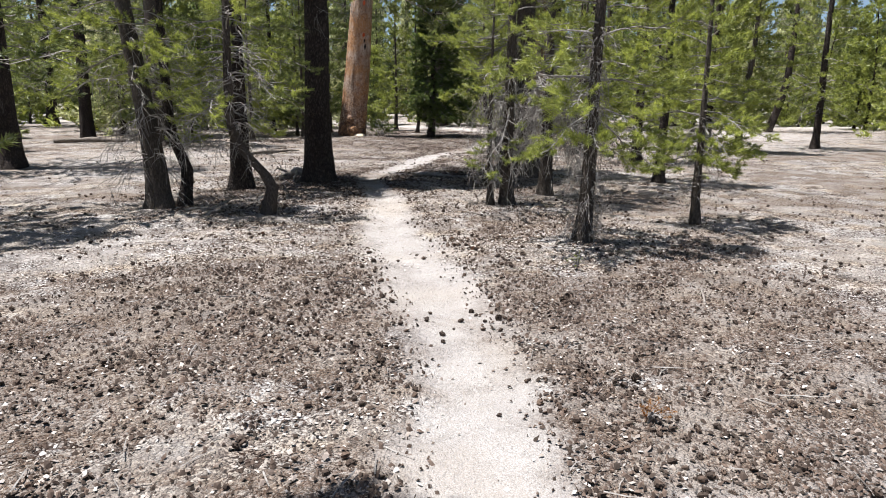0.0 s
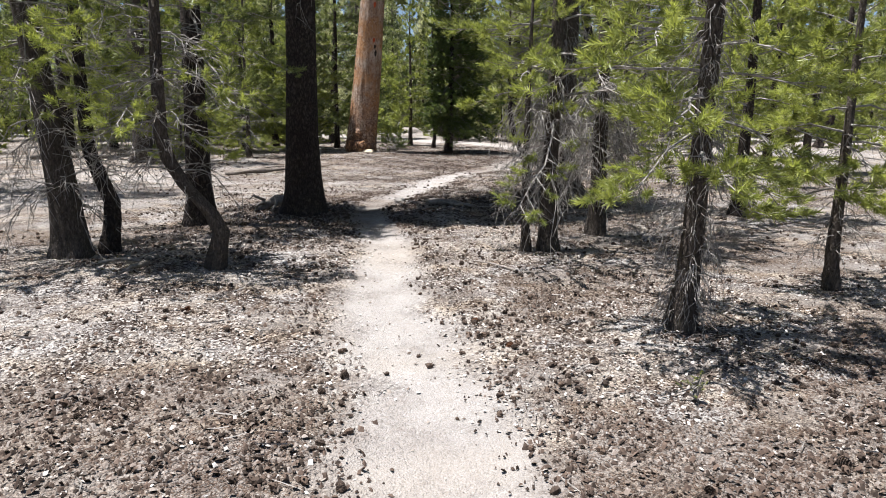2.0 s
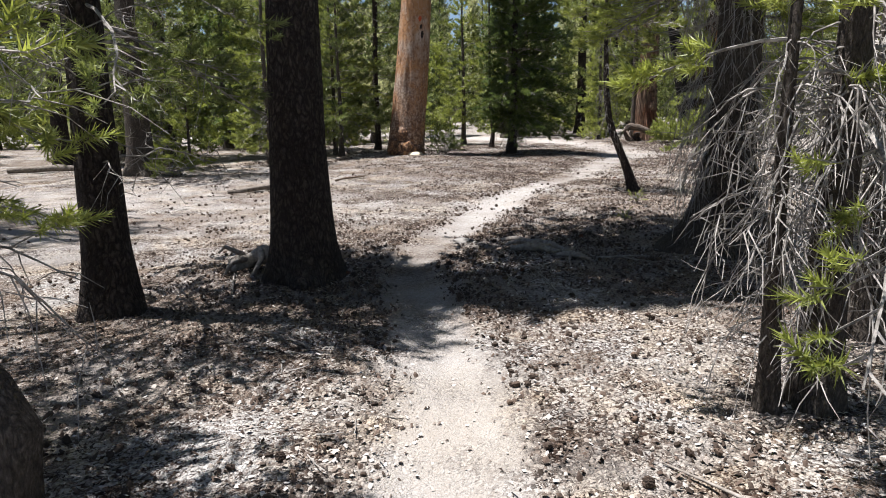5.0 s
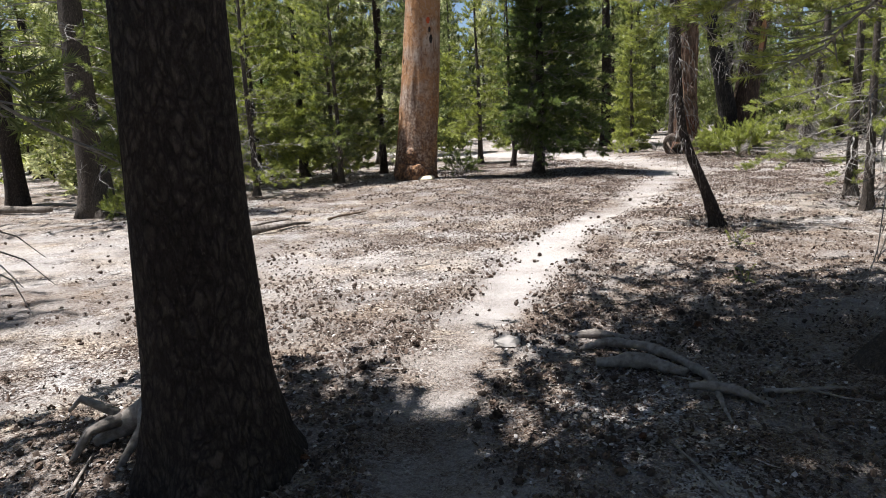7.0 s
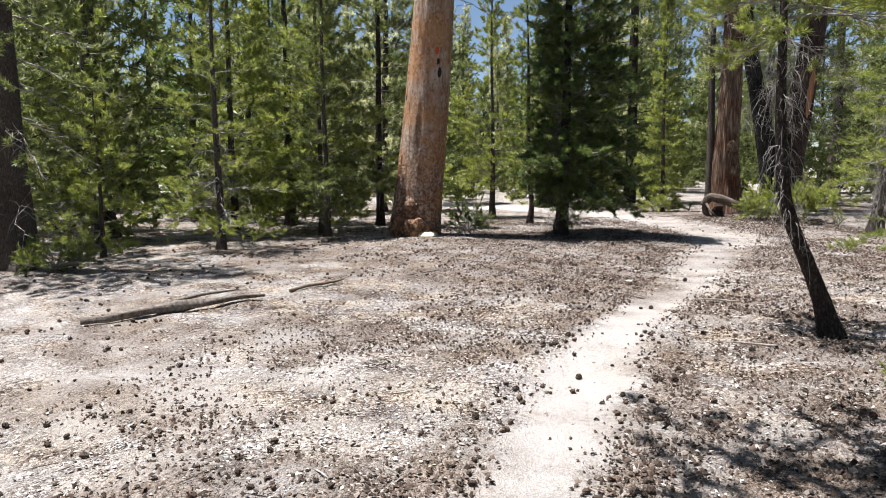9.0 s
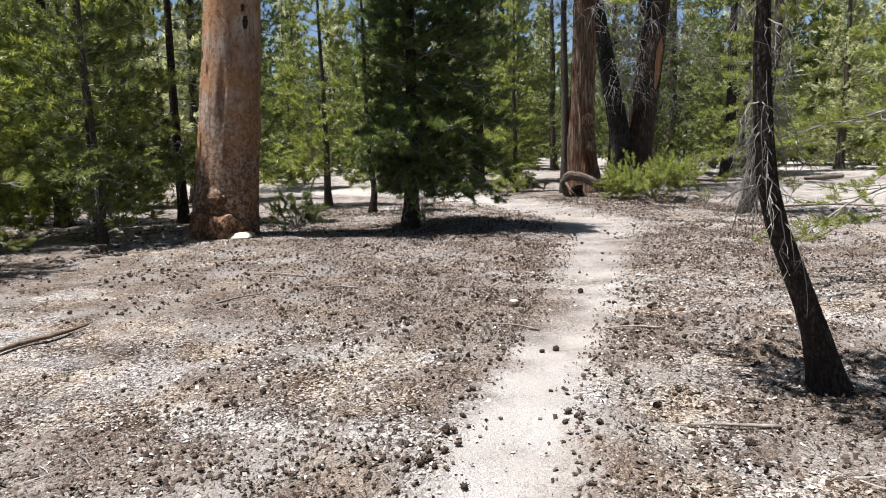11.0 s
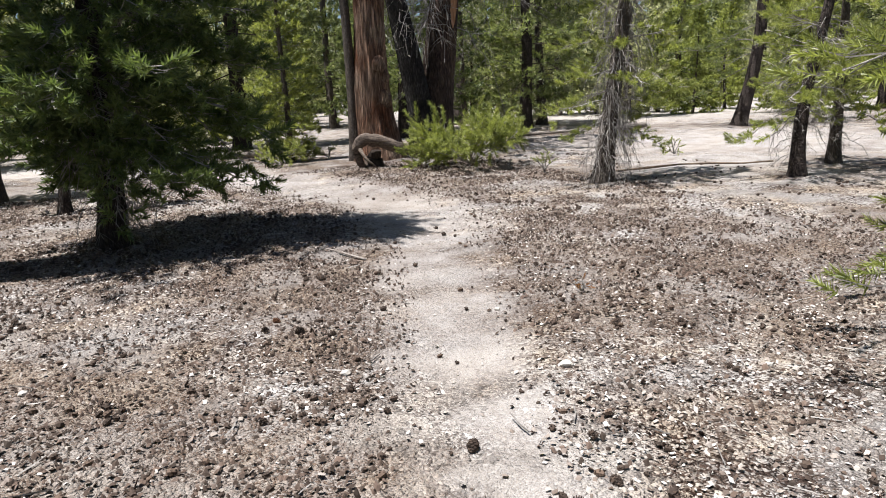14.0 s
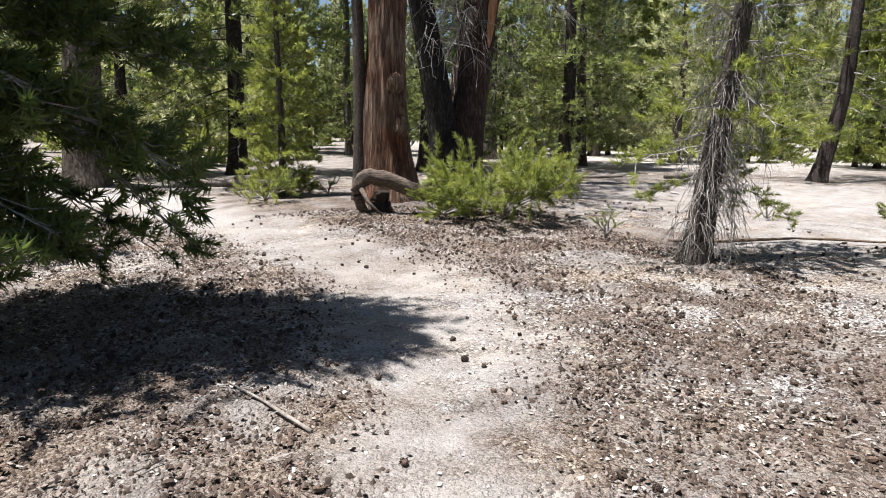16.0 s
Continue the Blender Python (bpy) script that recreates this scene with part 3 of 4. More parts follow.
def up(*pts):
    return tuple(pts)


NEAR = "pines beside the trail"
YOUNG = "young pine with bright green needle brushes and grey dead lower twigs"
# beside the first stretch of the trail
pine(-4.05, 9.65, "leaning grey-barked pine with bare dead twigs low down", 9, 0.15, up((0, 0, 0), (-0.03, 0, 0.4), (-0.36, 0.1, 3.0), (-0.6, 0.2, 9)), (1.75, 1.35), 48, fill=1.1, seed=11, group=NEAR, dead=(0.5, 2.6, 60, 0.85), hang=0.9)
pine(-3.85, 9.95, "slender dark pine stem beside a leaning pine", 7, 0.085, up((0, 0, 0), (0.1, 0, 0.5), (-0.12, 0, 1.1), (-0.15, 0.1, 7)), (1.6, 1.15), 34, fill=1.0, seed=12, bark=BARK_DARK, group=NEAR, dead=(0.5, 1.8, 20, 0.7))
pine(-2.42, 9.25, "pine with a crooked bent grey trunk and bright needle brushes", 6, 0.082, up((0, 0, 0), (0.03, 0, 0.15), (0.08, 0, 0.36), (0.04, 0, 0.48), (-0.16, 0.05, 0.7), (-0.38, 0.05, 0.92), (-0.47, 0.05, 1.3), (-0.46, 0.05, 1.9), (-0.35, 0.1, 6)),
     (1.35, 1.1), 36, seed=13, group=NEAR, dead=(0.8, 2.4, 60, 0.8), flare=1.25, sway=0.0)
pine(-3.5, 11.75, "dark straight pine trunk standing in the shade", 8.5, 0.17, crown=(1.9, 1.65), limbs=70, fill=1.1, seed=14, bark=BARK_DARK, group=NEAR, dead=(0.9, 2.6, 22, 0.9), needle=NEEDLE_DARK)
# crown out of view; limbs cut and biased to shape the ground shade
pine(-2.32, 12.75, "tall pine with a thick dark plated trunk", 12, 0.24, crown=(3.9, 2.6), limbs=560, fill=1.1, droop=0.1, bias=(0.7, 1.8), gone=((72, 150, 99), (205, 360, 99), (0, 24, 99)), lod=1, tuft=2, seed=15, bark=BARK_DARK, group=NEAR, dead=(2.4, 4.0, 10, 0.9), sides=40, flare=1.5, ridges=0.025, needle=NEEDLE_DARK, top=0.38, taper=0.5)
pine(0.72, 10.45, "thin pine stem with hanging dead twigs", 3.5, 0.05, crown=(1.5, 0.8), limbs=10, seed=16, group=NEAR, dead=(0.3, 1.8, 60, 0.5), hang=1.1)
pine(0.98, 10.5, YOUNG, 7, 0.1, crown=(1.25, 1.5), limbs=50, gone=((20, 190, 2.4),), seed=17, group=NEAR, dead=(0.7, 2.0, 60, 0.75), hang=1.0)
pine(1.75, 11.6, "young pine with a thick skirt of hanging grey dead twigs", 7.5, 0.11, crown=(1.65, 1.7), limbs=54, gone=((80, 270, 3.5),), seed=18, group=NEAR, dead=(0.9, 2.0, 140, 0.9), hang=1.2)
pine(1.58, 7.55, YOUNG, 6.5, 0.085, up((0, 0, 0), (0.05, 0, 1.0), (0.1, 0, 3), (0.1, 0, 7)), (1.1, 1.2), 54, fill=1.25, seed=19, group=NEAR, dead=(0.08, 2.3, 230, 0.36), hang=1.2)
pine(3.35, 8.9, "small slender young pine with bright needles", 4.2, 0.06, up((0, 0, 0), (-0.03, 0, 0.4), (0.0, 0, 2), (0, 0, 5)), (0.85, 0.95), 46, fill=1.35, seed=20, group=NEAR, dead=(0.25, 1.4, 60, 0.4), hang=0.9)
pine(1.6, 14.1, "grey-trunked pine with flared roots and hanging dead twigs", 11, 0.24, crown=(2.2, 1.7), limbs=90, lod=0, seed=21, bias=(-0.3, 1.3), gone=((160, 300, 99),), group=NEAR, dead=(0.7, 3.0, 170, 0.75), hang=1.6, flare=2.5, sides=28, fill=1.5)
pine(3.9, 20.3, "thin pine with grey dead twigs", 6, 0.07, crown=(1.0, 1.1), limbs=32, seed=22, group=NEAR, dead=(0.4, 1.6, 30, 0.6), hang=0.9)
pine(4.35, 21.8, "young pine with long low needle branches", 6, 0.09, crown=(0.7, 1.5), limbs=36, seed=23, group=NEAR, dead=(0.5, 1.6, 14, 0.7))
# by the bend of the trail
pine(1.66, 19.6, "leaning pine with a curved dark trunk and hanging dead twigs", 4.6, 0.085, up((0, 0, 0), (-0.09, 0, 0.3), (-0.21, 0, 0.62), (-0.38, 0, 1.0), (-0.49, 0, 1.35), (-0.54, 0, 1.9), (-0.56, 0, 2.5), (-0.6, 0, 6)),
     (2.75, 1.1), 44, fill=1.2, seed=24, bias=(0.3, 0.3), bark=BARK_DARK, group=NEAR, dead=(0.8, 2.8, 70, 0.34), hang=1.5, flare=1.5, sway=0.0)
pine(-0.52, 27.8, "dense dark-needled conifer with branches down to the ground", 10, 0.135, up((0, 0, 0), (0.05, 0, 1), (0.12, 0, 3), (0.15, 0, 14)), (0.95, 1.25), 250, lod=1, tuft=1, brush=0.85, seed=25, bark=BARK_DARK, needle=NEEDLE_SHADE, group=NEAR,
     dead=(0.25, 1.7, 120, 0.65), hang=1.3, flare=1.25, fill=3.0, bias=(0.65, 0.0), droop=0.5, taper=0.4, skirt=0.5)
pine(-1.2, 30.8, "thin dark pine stem with a sparse green crown", 6.5, 0.075, up((0, 0, 0), (0.08, 0, 0.5), (0, 0, 1.2), (-0.1, 0, 6)), (1.5, 1.0), 22, lod=1, seed=26, bark=BARK_DARK, group=NEAR, dead=(0.8, 2.0, 8, 0.5))
pine(6.08, 28.3, "leaning grey pine draped with dead twigs", 8, 0.135, up((0, 0, 0), (0.12, 0, 0.8), (0.3, 0, 2), (0.45, 0, 3.2), (0.5, 0, 8)), (0.8, 1.1), 64, fill=1.4, seed=27, group=NEAR, dead=(0.3, 3.2, 240, 0.55), hang=1.5)
pine(8.38, 26.85, "dark pine with a crooked trunk and low green branches", 7, 0.1, up((0, 0, 0), (0.0, 0, 0.6), (0.1, 0, 1.3), (0.35, 0, 2.2), (0.6, 0, 3.2), (0.6, 0, 7)), (0.9, 1.2), 52, fill=1.4, seed=28, bark=BARK_DARK, group=NEAR, dead=(0.3, 2.2, 70, 0.6), hang=1.0)
pine(9.9, 27.4, YOUNG, 6, 0.09, crown=(0.8, 1.1), limbs=28, lod=1, seed=29, group=NEAR, dead=(0.3, 1.5, 18, 0.6))
pine(-7.0, 25.1, YOUNG, 6.5, 0.08, crown=(0.45, 1.2), limbs=56, seed=30, group=NEAR, dead=(0.3, 2.5, 40, 0.6), hang=1.0, fill=1.2)
pine(-6.0, 28.2, "bushy young pine with dense green needles", 8, 0.07, crown=(0.55, 1.5), limbs=80, lod=1, fill=1.5, seed=31, group=NEAR, dead=(0.2, 1.2, 24, 0.6))
pine(-5.55, 27.2, "thin pine with a skirt of grey dead branches", 7, 0.07, crown=(0.8, 1.3), limbs=60, lod=1, fill=1.5, needle=NEEDLE_DARK, seed=32, group=NEAR, dead=(0.2, 1.1, 40, 0.6), hang=0.9)
pine(-4.9, 29.6, "dark slim pine behind the great orange trunk", 11, 0.1, crown=(1.2, 1.7), limbs=80, lod=1, fill=1.6, seed=33, bark=BARK_DARK, group=NEAR, needle=NEEDLE_DARK, dead=(0.6, 2.0, 16, 0.7))
pine(-8.9, 24.3, "small young pine with bright green needles", 3.2, 0.05, crown=(0.3, 0.9), limbs=26, lod=1, seed=34, group=NEAR, dead=(0.2, 0.6, 6, 0.4))
pine(-8.2, 28.4, "bushy pine with dense green needles", 8, 0.1, crown=(0.5, 1.7), limbs=84, lod=1, seed=61, group=NEAR, fill=1.5)
pine(-7.6, 30.6, "dense dark green pine in a thicket", 11, 0.14, crown=(0.7, 1.9), limbs=90, lod=1, seed=62, group=NEAR, fill=1.5, needle=NEEDLE_DARK, bark=BARK_DARK)
pine(-10.4, 26.4, "green pine with low spreading branches", 7, 0.1, crown=(0.5, 1.6), limbs=76, lod=1, seed=63, group=NEAR, fill=1.4)
pine(-2.3, 33.2, "young pine behind the orange trunk", 7, 0.09, crown=(0.9, 1.4), limbs=64, lod=1, seed=64, group=NEAR, fill=1.3)
pine(-9.4, 22.8, "tall pine with a stout dark trunk", 15, 0.29, crown=(2.0, 2.3), limbs=60, lod=1, seed=35, bark=BARK_GREY, group=NEAR, needle=NEEDLE_DARK, dead=(0.8, 3.0, 26, 1.0), sides=20)
pine(3.1, 35.9, "upright young pine with bright yellow-green needles", 7.5, 0.08, crown=(0.2, 0.8), limbs=110, lod=1, fill=2.0, brush=0.8, seed=36, group=NEAR, dead=(0.2, 0.8, 10, 0.5))
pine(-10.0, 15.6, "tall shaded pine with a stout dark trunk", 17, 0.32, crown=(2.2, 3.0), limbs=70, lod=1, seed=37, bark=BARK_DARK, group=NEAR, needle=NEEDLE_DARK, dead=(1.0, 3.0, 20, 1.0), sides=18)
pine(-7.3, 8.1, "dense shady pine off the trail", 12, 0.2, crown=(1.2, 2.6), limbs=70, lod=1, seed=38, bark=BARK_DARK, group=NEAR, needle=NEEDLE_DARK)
# unseen; added so its high crown shadows the start of the trail
pine(-2.05, 2.35, "slender pine added out of view to shade the trail", 8.4, 0.06, crown=(6.9, 0.5), limbs=26, lod=1, seed=39, group=NEAR, dead=(1, 2, 8, 0.5))
pine(5.0, 17.7, "dark pine with low green branches", 9, 0.13, crown=(1.0, 1.6), limbs=46, lod=1, seed=40, bark=BARK_DARK, group=NEAR)
pine(4.2, 13.2, "leafy young pine in the shade", 7, 0.1, crown=(0.8, 1.5), limbs=44, lod=1, seed=41, bark=BARK_DARK, group=NEAR)
pine(8.4, 21.9, "pine with tiered green branches down to the ground", 10, 0.13, crown=(0.5, 1.7), limbs=90, fill=1.4, lod=1, seed=42, bark=BARK_DARK, group=NEAR)
pine(9.15, 21.2, "slim pine with a pale grey stem", 9, 0.11, up((0, 0, 0), (-0.05, 0, 1), (0.15, 0, 3), (0.2, 0, 9)), (1.1, 1.2), 60, fill=1.3, lod=1, seed=43, group=NEAR)
pine(12.4, 22.9, "bushy green pine with a dark trunk", 10, 0.13, crown=(1.1, 1.7), limbs=60, lod=1, seed=44, bark=BARK_DARK, group=NEAR)


# ---- great old trunks ----
def old_trunk(x, y, label, height, r0, spine, bark, seed, knobs=(), streak=None, crown=(7.0, 3.0), limbs=40, flare=1.25, name="old_pine_tree", top=0.12, dead=(4.2, 7.0, 14, 1.6), hang=0.5, ribs=0.0):
    tree = pine(x, y, label, height, r0, spine, crown, limbs, lod=1, bark=bark, needle=NEEDLE_DARK, dead=dead, hang=hang, seed=seed, flare=flare, sides=56, ribs=ribs,
                ridges=0.035, group="old thick-trunked pines", name=name, top=top)
    rng = np.random.default_rng(seed)
    sp = np.array(spine)
    for ang, z, size, inward in knobs:
        c = np.array([np.interp(z, sp[:, 2], sp[:, 0]), np.interp(z, sp[:, 2], sp[:, 1]), z]) + r0 * 0.97 * np.array([math.cos(ang), math.sin(ang), 0])
        bm = bmesh.new()
        bmesh.ops.create_icosphere(bm, subdivisions=3, radius=size)
        for v in bm.verts:
            v.co *= 1 + 0.22 * noise.noise(v.co * 9 / size * 0.2 + Vector((seed, ang, z)))
            v.co.z *= 1.25
        me = bpy.data.meshes.new("burl")
        bm.to_mesh(me)
        bm.free()
        me.materials.append(BARK_DARK if inward else bark)
        ob = part("knot_hole" if inward else "burl", me, tree)
        ob.location = Vector(c) - (Vector((math.cos(ang), math.sin(ang), 0)) * size * (0.8 if inward else 0.5))
    if streak:
        for ang, za, zb, wide, mat, nm, lab in streak:
            zz = np.linspace(za, zb, 12)
            s = Soup()
            cols = []
            for z in zz:
                c = np.array([np.interp(z, sp[:, 2], sp[:, 0]), np.interp(z, sp[:, 2], sp[:, 1])])
                rr = r0 * (1 - (1 - top) * (z / height) ** 0.9) * 1.04 + 0.012
                k = wide * math.sin(math.pi * (z - za + 0.02) / (zb - za + 0.04)) ** 0.6 * rng.uniform(0.75, 1.1)
                for a in (ang - k, ang - k * 0.3, ang + k * 0.3, ang + k):
                    cols.append((c[0] + rr * math.cos(a), c[1] + rr * math.sin(a), z))
            f = []
            for i in range(11):
                for j in range(3):
                    q = 4 * i + j
                    f += [(q, q + 1, q + 5), (q, q + 5, q + 4)]
            s.add(cols, f)
            part(nm, s.mesh(nm, mat, flat=False), tree, lab)
    return tree


old_trunk(-3.68, 27.45, "great old pine trunk with smooth orange-tan bark", 12, 0.52, up((0, 0, 0), (0.1, 0, 1), (0.32, 0, 3), (0.62, 0, 6), (1.1, 0, 12)), BARK_RED, 51, crown=(9.0, 1.2), limbs=16, flare=1.02, top=0.6,
          knobs=((-1.5, 0.2, 0.3, False), (-2.3, 0.25, 0.28, False), (-0.8, 0.12, 0.24, False), (-1.75, 0.62, 0.2, False)),
          streak=((-0.95, 3.3, 3.5, 0.1, BARK_DARK, "knot_hole", "dark knot hole"), (-1.05, 3.56, 3.68, 0.07, BARK_DARK, "knot_hole", "dark knot hole"), (-2.45, 2.85, 2.98, 0.06, BARK_DARK, "knot_hole", "dark knot hole"),
                  (-1.15, 3.76, 3.9, 0.1, PAINT, "paint_mark", "faded red paint mark"), (-1.3, 4.9, 5.08, 0.1, PAINT, "paint_mark", "faded red paint mark")))
old_trunk(4.75, 34.3, "old red-barked snag with furrowed wood", 17, 0.36, up((0, 0, 0), (-0.08, 0, 1), (-0.1, 0, 3), (-0.05, 0, 6), (0, 0, 17)), BARK_SNAG, 52, knobs=((-1.0, 1.3, 0.17, False), (-1.4, 2.0, 0.15, False), (-0.9, 1.75, 0.12, False)),
          flare=1.5, ribs=0.15)
old_trunk(4.2, 34.5, "slim grey trunk standing against a red snag", 13, 0.12, up((0, 0, 0), (0.02, 0, 3), (-0.1, 0, 13)), BARK_GREY, 53, limbs=20, crown=(5.5, 1.4))
old_trunk(7.15, 37.0, "forked dark old pine, thick brown stem with drooping dead limbs", 18, 0.5, up((0, 0, 0), (0.12, 0, 1), (0.45, 0, 3), (0.8, 0, 6), (1.4, 0, 18)), BARK_BROWN, 54, streak=((-1.35, 3.0, 4.6, 0.3, ORANGE, "bare_wood", "long narrow orange strip"),),
          dead=(2.7, 5.5, 46, 2.3), hang=1.0)
old_trunk(6.9, 36.8, "forked dark old pine, charred leaning stem", 16, 0.34, up((0, 0, 0), (-0.12, 0, 1), (-0.6, 0, 3.4), (-1.1, 0, 6), (-2.0, 0, 16)), BARK_CHAR, 55, dead=(3.0, 6.0, 24, 1.8), hang=0.9)
old_trunk(-0.5, 39.2, "broad pale old trunk behind dark conifers", 16, 0.42, up((0, 0, 0), (0.1, 0, 3), (0.2, 0, 16)), BARK_FAR, 56)
old_trunk(-13.1, 25.3, "stout dark trunk among small pines", 14, 0.24, up((0, 0, 0), (0.1, 0, 14)), BARK_DARK, 57, crown=(2.2, 2.4), limbs=50)
old_trunk(16.7, 35.5, "leaning dark trunk on open sand", 14, 0.2, up((0, 0, 0), (0.25, 0, 0.7), (0.5, 0, 1.5), (0.75, 0, 2.6), (1.0, 0, 14)), BARK_DARK, 58, crown=(1.6, 2.4), limbs=60)
old_trunk(13.1, 47.4, "old pine with a reddish broken trunk", 15, 0.3, up((0, 0, 0), (0, 0, 15)), BARK_FAR, 59, crown=(3.0, 2.6), limbs=50)


# ---- forest behind ----
def forest():
    rng = np.random.default_rng(77)
    kinds = []
    first = [(19.0, 43.5), (-17.6, 38.0), (8.5, 51.5), (23.5, 39.5), (-11.5, 33.0), (12.5, 41.0), (2.5, 46.0), (-6.5, 37.0), (-24.0, 40.0), (16.0, 52.0)]
    # dark needles on some kinds stand in for shade between the crowns
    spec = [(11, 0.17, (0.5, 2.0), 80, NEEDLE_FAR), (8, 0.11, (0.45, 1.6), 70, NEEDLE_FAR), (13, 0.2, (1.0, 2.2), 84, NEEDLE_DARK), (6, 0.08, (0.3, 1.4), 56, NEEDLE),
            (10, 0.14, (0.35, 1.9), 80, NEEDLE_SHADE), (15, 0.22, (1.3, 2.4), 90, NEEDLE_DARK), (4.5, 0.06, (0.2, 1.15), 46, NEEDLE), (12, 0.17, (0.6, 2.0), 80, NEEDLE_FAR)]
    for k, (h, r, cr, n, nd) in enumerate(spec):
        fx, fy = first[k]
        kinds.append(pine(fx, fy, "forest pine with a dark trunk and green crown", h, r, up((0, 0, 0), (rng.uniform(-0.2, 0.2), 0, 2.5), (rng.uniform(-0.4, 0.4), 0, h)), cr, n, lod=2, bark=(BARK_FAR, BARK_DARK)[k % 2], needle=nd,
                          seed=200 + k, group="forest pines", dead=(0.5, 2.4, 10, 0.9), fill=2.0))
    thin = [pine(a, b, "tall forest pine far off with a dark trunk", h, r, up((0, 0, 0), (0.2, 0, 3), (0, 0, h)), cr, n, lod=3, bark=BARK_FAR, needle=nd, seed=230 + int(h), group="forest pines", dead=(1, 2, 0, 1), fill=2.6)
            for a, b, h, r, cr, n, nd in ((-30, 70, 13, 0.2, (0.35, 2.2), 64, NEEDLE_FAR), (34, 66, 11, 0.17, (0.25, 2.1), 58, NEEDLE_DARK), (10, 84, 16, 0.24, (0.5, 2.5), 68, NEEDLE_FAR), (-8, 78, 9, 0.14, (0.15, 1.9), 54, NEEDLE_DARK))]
    spots = [(first[8][0], first[8][1]), (first[9][0], first[9][1]), (17.6, 49.7), (19.9, 48.9), (20.6, 47.6), (4.7, 53.4), (-18.3, 53.0), (23.8, 38.9)]
    taken = [(o.location.x, o.location.y) for o in scene.objects if o.parent is None and "category" in o and o["category"] == "pine tree"]

    def free(px, py, gap):
        return all((px - a) ** 2 + (py - b) ** 2 > gap * gap for a, b in taken)
    tries = 0
    want = 270
    while len(spots) < want and tries < 30000:
        tries += 1
        d = 30 + 85 * rng.uniform() ** 1.25
        a = rng.uniform(-0.95, 1.08)
        px, py = 0.5 + d * math.sin(a), 12 + d * math.cos(a)
        gap = 1.9 + 0.022 * d
        if trail_gap(px, py) < 2.2 or not free(px, py, gap):
            continue
        if 8 < px < 22 and 26 < py < 41 or (2 < px < 30 and 24 < py < 36):
            continue
        spots.append((px, py))
        taken.append((px, py))
    # left of the trail; unseen ones added round behind the start to block light
    for px, py in ((-15, 20), (-13.5, 29), (-16, 31.5), (-11, 27.5), (-9.0, 31.5), (-12.5, 36), (-8, 35), (-14, 12), (-17, 26), (-20, 19), (-22, 30), (-10.5, 40), (-6, 42),
                   (13.5, 14), (16, 21), (18, 27), (22, 31), (15.5, 17), (20, 24), (26, 34), (-12, 3), (-9, -3), (10, 2), (9, -6), (0, -12), (-5, -10), (14, 7), (24, 22), (28, 29)):
        spots.append((px, py))
    for k, (px, py) in enumerate(spots):
        src = thin[int(rng.integers(0, len(thin)))] if math.hypot(px, py - 15) > 52 else kinds[(3, 6, 1)[int(rng.integers(0, 3))] if rng.uniform() < 0.34 else int(rng.integers(0, len(kinds)))]
        s = rng.uniform(0.8, 1.3)
        copy_thing(src, Matrix.Translation((px, py, float(ground_z(px, py)) - 0.03)) @ Matrix.Rotation(rng.uniform(0, 6.28), 4, "Z") @ Matrix.Diagonal((s, s, s * rng.uniform(0.9, 1.25), 1)))


forest()


# ---- bush, logs, roots, stumps ----
def bush(x, y, label, w, h, seed, n=26, needle=None, lod=0, group="", brush=1.0):
    rng = np.random.default_rng(seed)
    b = thing("pine_shrub", x, y, label, "shrub", group)
    places, dirs, sizes = [], [], []
    for k in range(n):
        az = k * 2.4 + rng.uniform(-0.3, 0.3)
        d = np.array([math.cos(az), math.sin(az), 0])
        L = w * rng.uniform(0.45, 1.0)
        s = np.linspace(0, 1, 5)
        pts = np.outer(s * L, d) + np.array([0, 0, 0.04])
        rise = h * rng.uniform(0.25, 1.0) * (1.25 - 0.6 * L / w)
        pts[:, 2] += rise * s ** 0.8
        pts += rng.normal(0, 0.03, pts.shape) * s[:, None]
        sp = Soup()
        sp.add(*tube(pts, 0.016 * (1 - 0.7 * s), 5, cap=False))
        for q in range(int(7 * L / 0.8 + 3)):
            sv = rng.uniform(0.4, 1)
            p = np.array([np.interp(sv, s, pts[:, a]) for a in range(3)])
            td = d * 0.5 + rng.normal(0, 0.5, 3) + np.array([0, 0, 0.5])
            td /= np.linalg.norm(td)
            tl = rng.uniform(0.12, 0.3) * brush
            sp.add(*tube([p, p + td * tl], [0.006, 0.003], 3, cap=False))
            for e in (1.0, 0.7, 0.45):
                places.append(p + td * tl * e)
                dirs.append(td + rng.normal(0, 0.2, 3))
                sizes.append(brush * rng.uniform(0.9, 1.35))
        part("branch", sp.mesh("branch", TWIG), b)
    part("needles", scatter_tufts(places, dirs, sizes, lod, rng, "needles", needle or NEEDLE), b, "bright yellow-green needle brushes")
    return b


bush(5.5, 31.5, "low spreading pine shrub with bright yellow-green needles", 1.2, 1.1, 301, 28, brush=1.5)
bush(4.75, 31.9, "small green pine shrub by a fallen log", 0.45, 0.35, 302, 9)
bush(2.55, 34.3, "small green shrub at the trail's edge", 0.5, 0.4, 303, 9)
bush(-2.55, 28.1, "dark leafy small shrub beside the orange trunk", 0.5, 0.75, 304, 14, NEEDLE_DARK)
bush(-8.6, 22.6, "low green pine shrub under a dark trunk", 0.7, 0.45, 305, 14)
